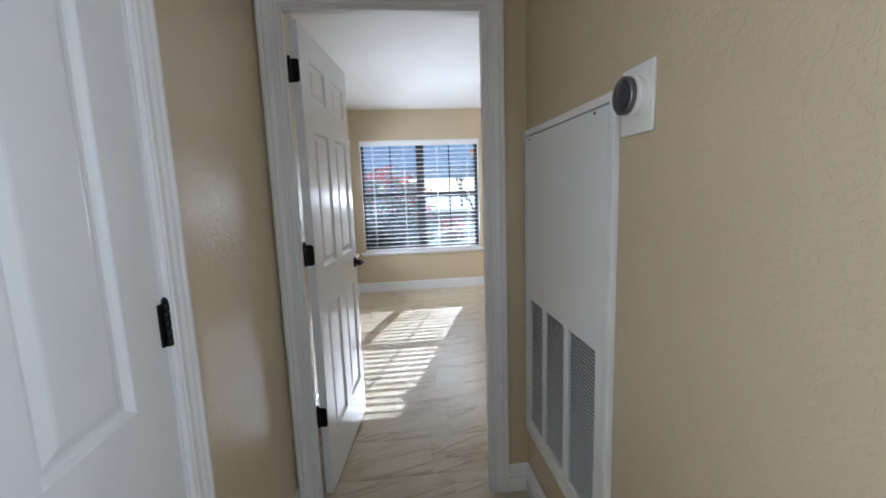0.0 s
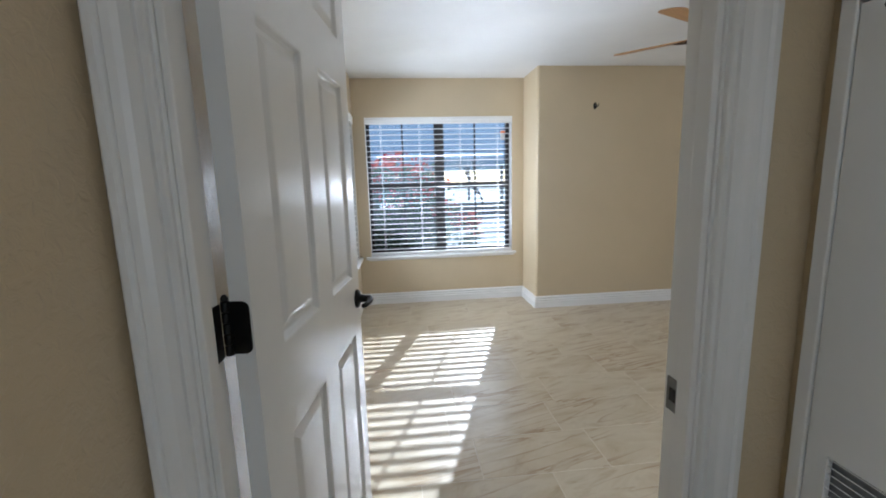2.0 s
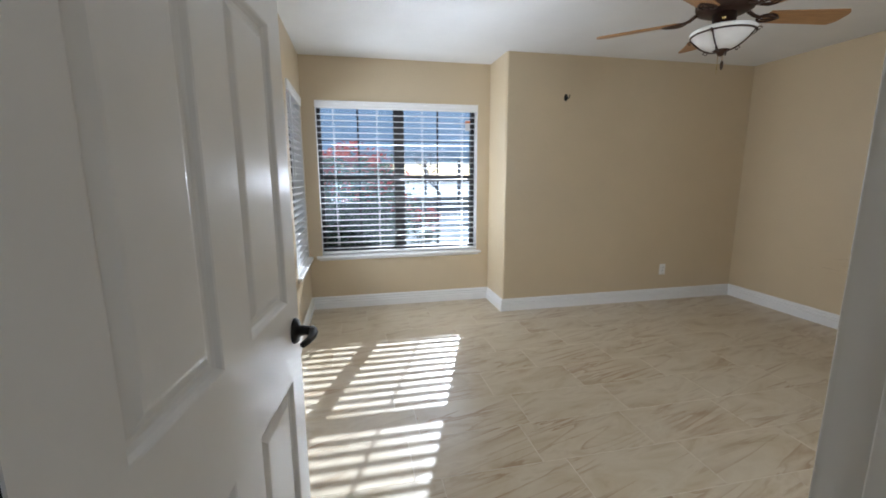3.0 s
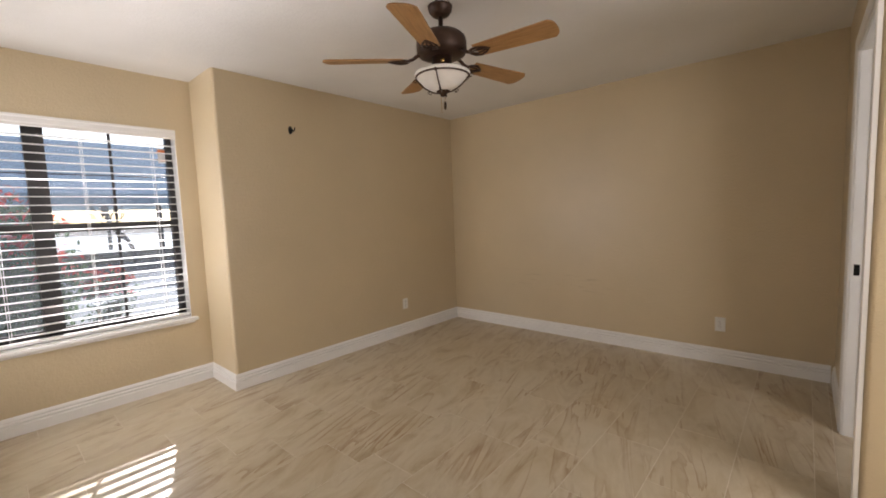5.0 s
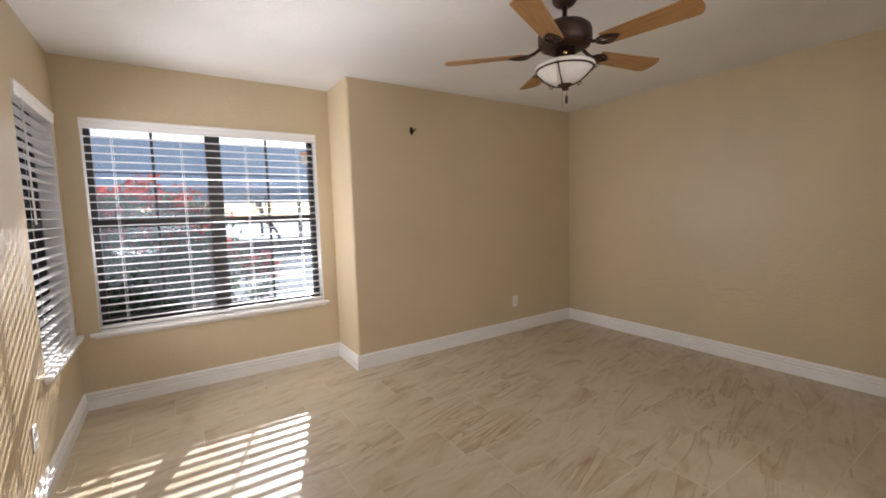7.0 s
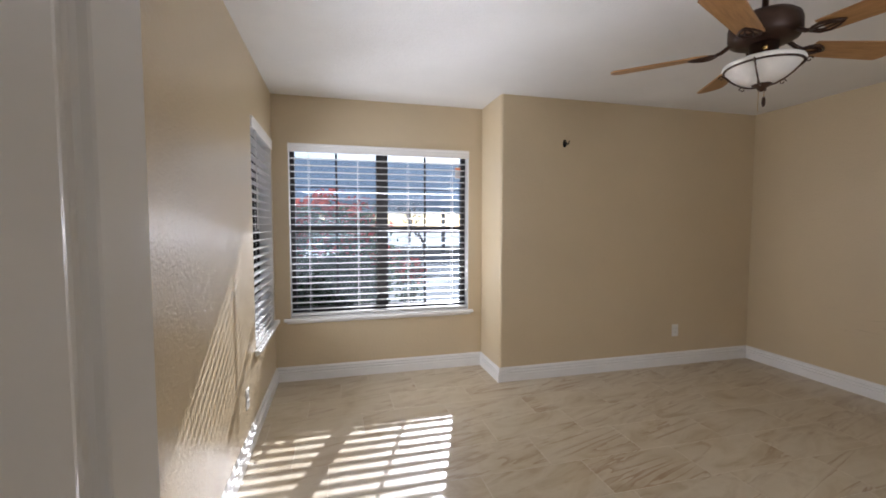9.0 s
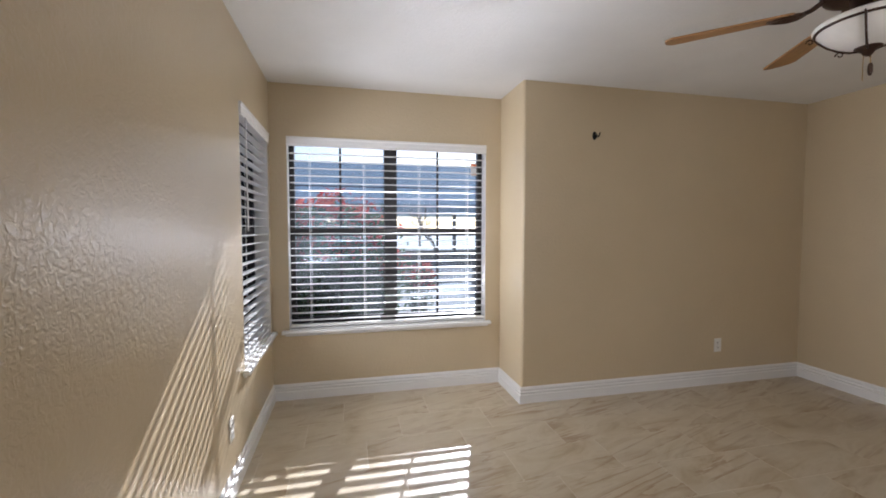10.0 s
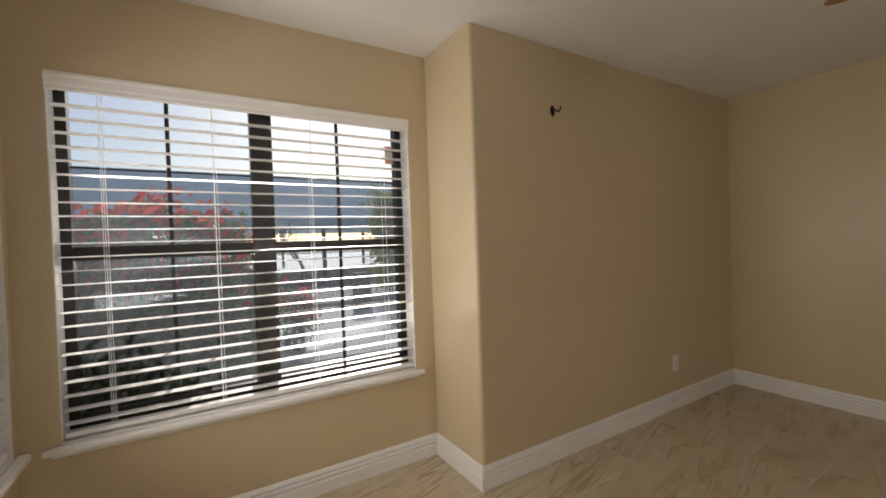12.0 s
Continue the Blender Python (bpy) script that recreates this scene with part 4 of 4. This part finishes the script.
def shrub(name, m, w, d, h, seed, n, size, label, red=0):
    """A shrub: stems that fork, and a crown of clumped leaves with gaps."""
    s = thing(name, label, "shrub", m)
    rng = random.Random(seed)
    stems = bmesh.new()
    tips = []
    for k in range(10):
        a = rng.uniform(0, 6.3)
        base = Vector((rng.uniform(-0.3, 0.3) * w, rng.uniform(-0.3, 0.3) * d, 0))
        top = Vector((math.cos(a) * w * 0.42 * rng.uniform(0.2, 1), math.sin(a) * d * 0.42 * rng.uniform(0.2, 1), h * rng.uniform(0.6, 0.97)))
        midp = base.lerp(top, 0.5) + Vector((rng.uniform(-0.1, 0.1), rng.uniform(-0.1, 0.1), 0.1))
        add_tube(stems, [base, midp, top], 0.018, 6, 0.004)
        tips += [top, midp.lerp(top, 0.5), midp]
        for _ in range(4):
            t2 = midp.lerp(top, rng.uniform(0, 0.8)) + Vector((rng.uniform(-0.3, 0.3) * w, rng.uniform(-0.3, 0.3) * d, rng.uniform(-0.1, 0.25) * h))
            t2.z = min(max(t2.z, 0.1 * h), h)
            add_tube(stems, [midp, t2], 0.008, 5, 0.002)
            tips.append(t2)
    part("stem", stems, BARK, s)

    def place(r):
        if r.random() < 0.45:
            c = r.choice(tips)
            return c + Vector((r.gauss(0, 0.075 * w + 0.03), r.gauss(0, 0.075 * d + 0.03), min(r.gauss(0, 0.07 * h + 0.02), 0.04)))
        a, q, u = r.uniform(0, 6.3), r.random() ** 0.45, r.random()
        wide = (0.30 + 0.22 * math.sin(math.pi * min(1, u * 1.15))) * (1 + 0.18 * math.sin(3 * a + seed) + 0.10 * math.sin(7 * a + 9 * u))
        return Vector((math.cos(a) * w * wide * q, math.sin(a) * d * wide * q, h * (0.06 + 0.86 * u)))
    part("foliage", leaf_cloud(n, place, size, seed + 1), LEAF if red >= 0 else LEAF_LIGHT, s, "glossy green leaves" if red >= 0 else "yellow-green leaves")
    if red > 0:
        high = [c for c in tips if c.z > 0.55 * h]

        def place_red(r):
            c = r.choice(high)
            return c + Vector((r.gauss(0, 0.07 * w), r.gauss(0, 0.07 * d), min(abs(r.gauss(0.02, 0.04 * h)), 0.14)))
        part("new_growth", leaf_cloud(red, place_red, size * 1.2, seed + 2), LEAF_RED, s, "red young leaves")
    return s


shrub("red_tip_shrub", pose(-0.50, 7.60, -0.30), 1.35, 0.9, 2.02, 11, 9000, 0.095, "tall green shrub with red young leaves outside the window", 2500)
shrub("red_tip_shrub", pose(0.33, 7.55, -0.30), 0.90, 0.7, 1.96, 12, 6200, 0.085, "green shrub with some red young leaves outside the window", 900)
shrub("red_tip_shrub", pose(-0.10, 8.05, -0.30), 1.25, 0.8, 1.86, 19, 7000, 0.09, "green shrub behind the tall one outside the window", 600)
shrub("low_shrub", pose(-0.62, 6.95, -0.30), 1.3, 0.7, 1.42, 13, 9000, 0.060, "low dark green shrub under the window")
shrub("low_shrub", pose(0.16, 7.05, -0.30), 0.95, 0.7, 1.40, 14, 8000, 0.060, "low dark green shrub under the window")
shrub("red_tip_shrub", pose(-1.75, 8.6, -0.30), 1.6, 1.3, 2.0, 18, 5200, 0.10, "green shrub with red young leaves farther along the wall", 900)
shrub("red_tip_shrub", pose(1.48, 10.3, -0.30), 0.62, 0.6, 0.92, 15, 1500, 0.07, "small shrub with red young leaves beside the driveway", 620)
shrub("yellow_shrub", pose(5.75, 16.2, -0.30), 1.7, 1.4, 3.6, 16, 5200, 0.15, "tall yellow-green shrub across the driveway", -1)
shrub("red_tip_shrub", pose(-1.9, 6.6, -0.30), 1.1, 1.6, 1.9, 17, 3800, 0.09, "green shrub with red young leaves beside the side window", 900)


def bare_tree(m, h, seed, label):
    tr = thing("bare_tree", label, "tree", m)
    rng = random.Random(seed)
    bm = bmesh.new()

    def grow(p, d, l, r, depth):
        pts = [p]
        for k in range(4):
            d = (d + Vector((rng.uniform(-0.25, 0.25), rng.uniform(-0.25, 0.25), rng.uniform(-0.05, 0.2)))).normalized()
            pts.append(pts[-1] + d * l / 4)
        add_tube(bm, pts, r, 6, r * 0.6)
        if depth:
            for _ in range(3):
                grow(pts[-1 - rng.randint(0, 1)], (d + Vector((rng.uniform(-1, 1), rng.uniform(-1, 1), rng.uniform(-0.1, 0.6)))).normalized(), l * 0.68, r * 0.55, depth - 1)
    grow(Vector((0, 0, 0)), Vector((0, 0, 1)), h * 0.36, 0.09, 4)
    part("trunk", bm, BARK, tr)


bare_tree(pose(4.4, 22.6, -0.30), 3.6, 3, "small bare tree in front of the carport")
bare_tree(pose(9.2, 22.6, -0.30), 5.0, 4, "small bare tree beside the carport")

# ---- floor tiles ----
TW, TL, GAP = 0.305, 0.610, 0.0030
ROW_OFF = {0: 0.282, 1: 0.404, 2: 0.10, 3: 0.386, 4: 0.270, 5: 0.340, 6: 0.236, 7: 0.05, 8: 0.46}
tiles = thing("floor", "cream sandstone-look porcelain floor tiles with rusty veins", "floor", kind="structure")
TILES = {}


def tile_mesh(l, w):
    key = (round(l, 3), round(w, 3))
    if key not in TILES:
        bm = bmesh.new()
        b = 0.0008
        lo = [bm.verts.new((x, y, -0.004)) for x, y in ((0, 0), (l, 0), (l, w), (0, w))]
        md = [bm.verts.new((x, y, -b)) for x, y in ((0, 0), (l, 0), (l, w), (0, w))]
        up = [bm.verts.new((x, y, 0)) for x, y in ((b, b), (l - b, b), (l - b, w - b), (b, w - b))]
        bm.faces.new(up)
        for a, c in ((lo, md), (md, up)):
            for i in range(4):
                bm.faces.new((a[i], a[(i + 1) % 4], c[(i + 1) % 4], c[i]))
        TILES[key] = to_mesh(bm, "tile", TILE)
    return TILES[key]


def lay(x0, x1, y0, y1):
    r = math.floor((y0 - 2.160) / TW)
    while 2.160 + r * TW < y1:
        ya, yb = max(2.160 + r * TW, y0), min(2.160 + (r + 1) * TW, y1)
        off = ROW_OFF.get(r, (r * 0.233) % TL)
        x = off + TL * math.floor((x0 - off) / TL)
        while x < x1:
            xa, xb = max(x, x0), min(x + TL, x1)
            if xb - xa > 0.012 and yb - ya > 0.012:
                o = new("tile", tile_mesh(xb - xa - GAP, yb - ya - GAP))
                o.parent = tiles
                o.matrix_basis = pose(xa + GAP / 2, ya + GAP / 2, random.uniform(-0.0003, 0.0003))
            x += TL
        r += 1


lay(XL, XR, YD1, YJ)
lay(XL, XJ, YJ, YW)
lay(HXL, HXR, -0.4, YD1)
lay(0.83, XR, 0.95, YD1)
structure("floor_far_room", box(-2.5, 3.0, -4.6, -0.402, -0.0010, 0.001), TILE, "plain tile floor of the unseen room added behind", "floor")
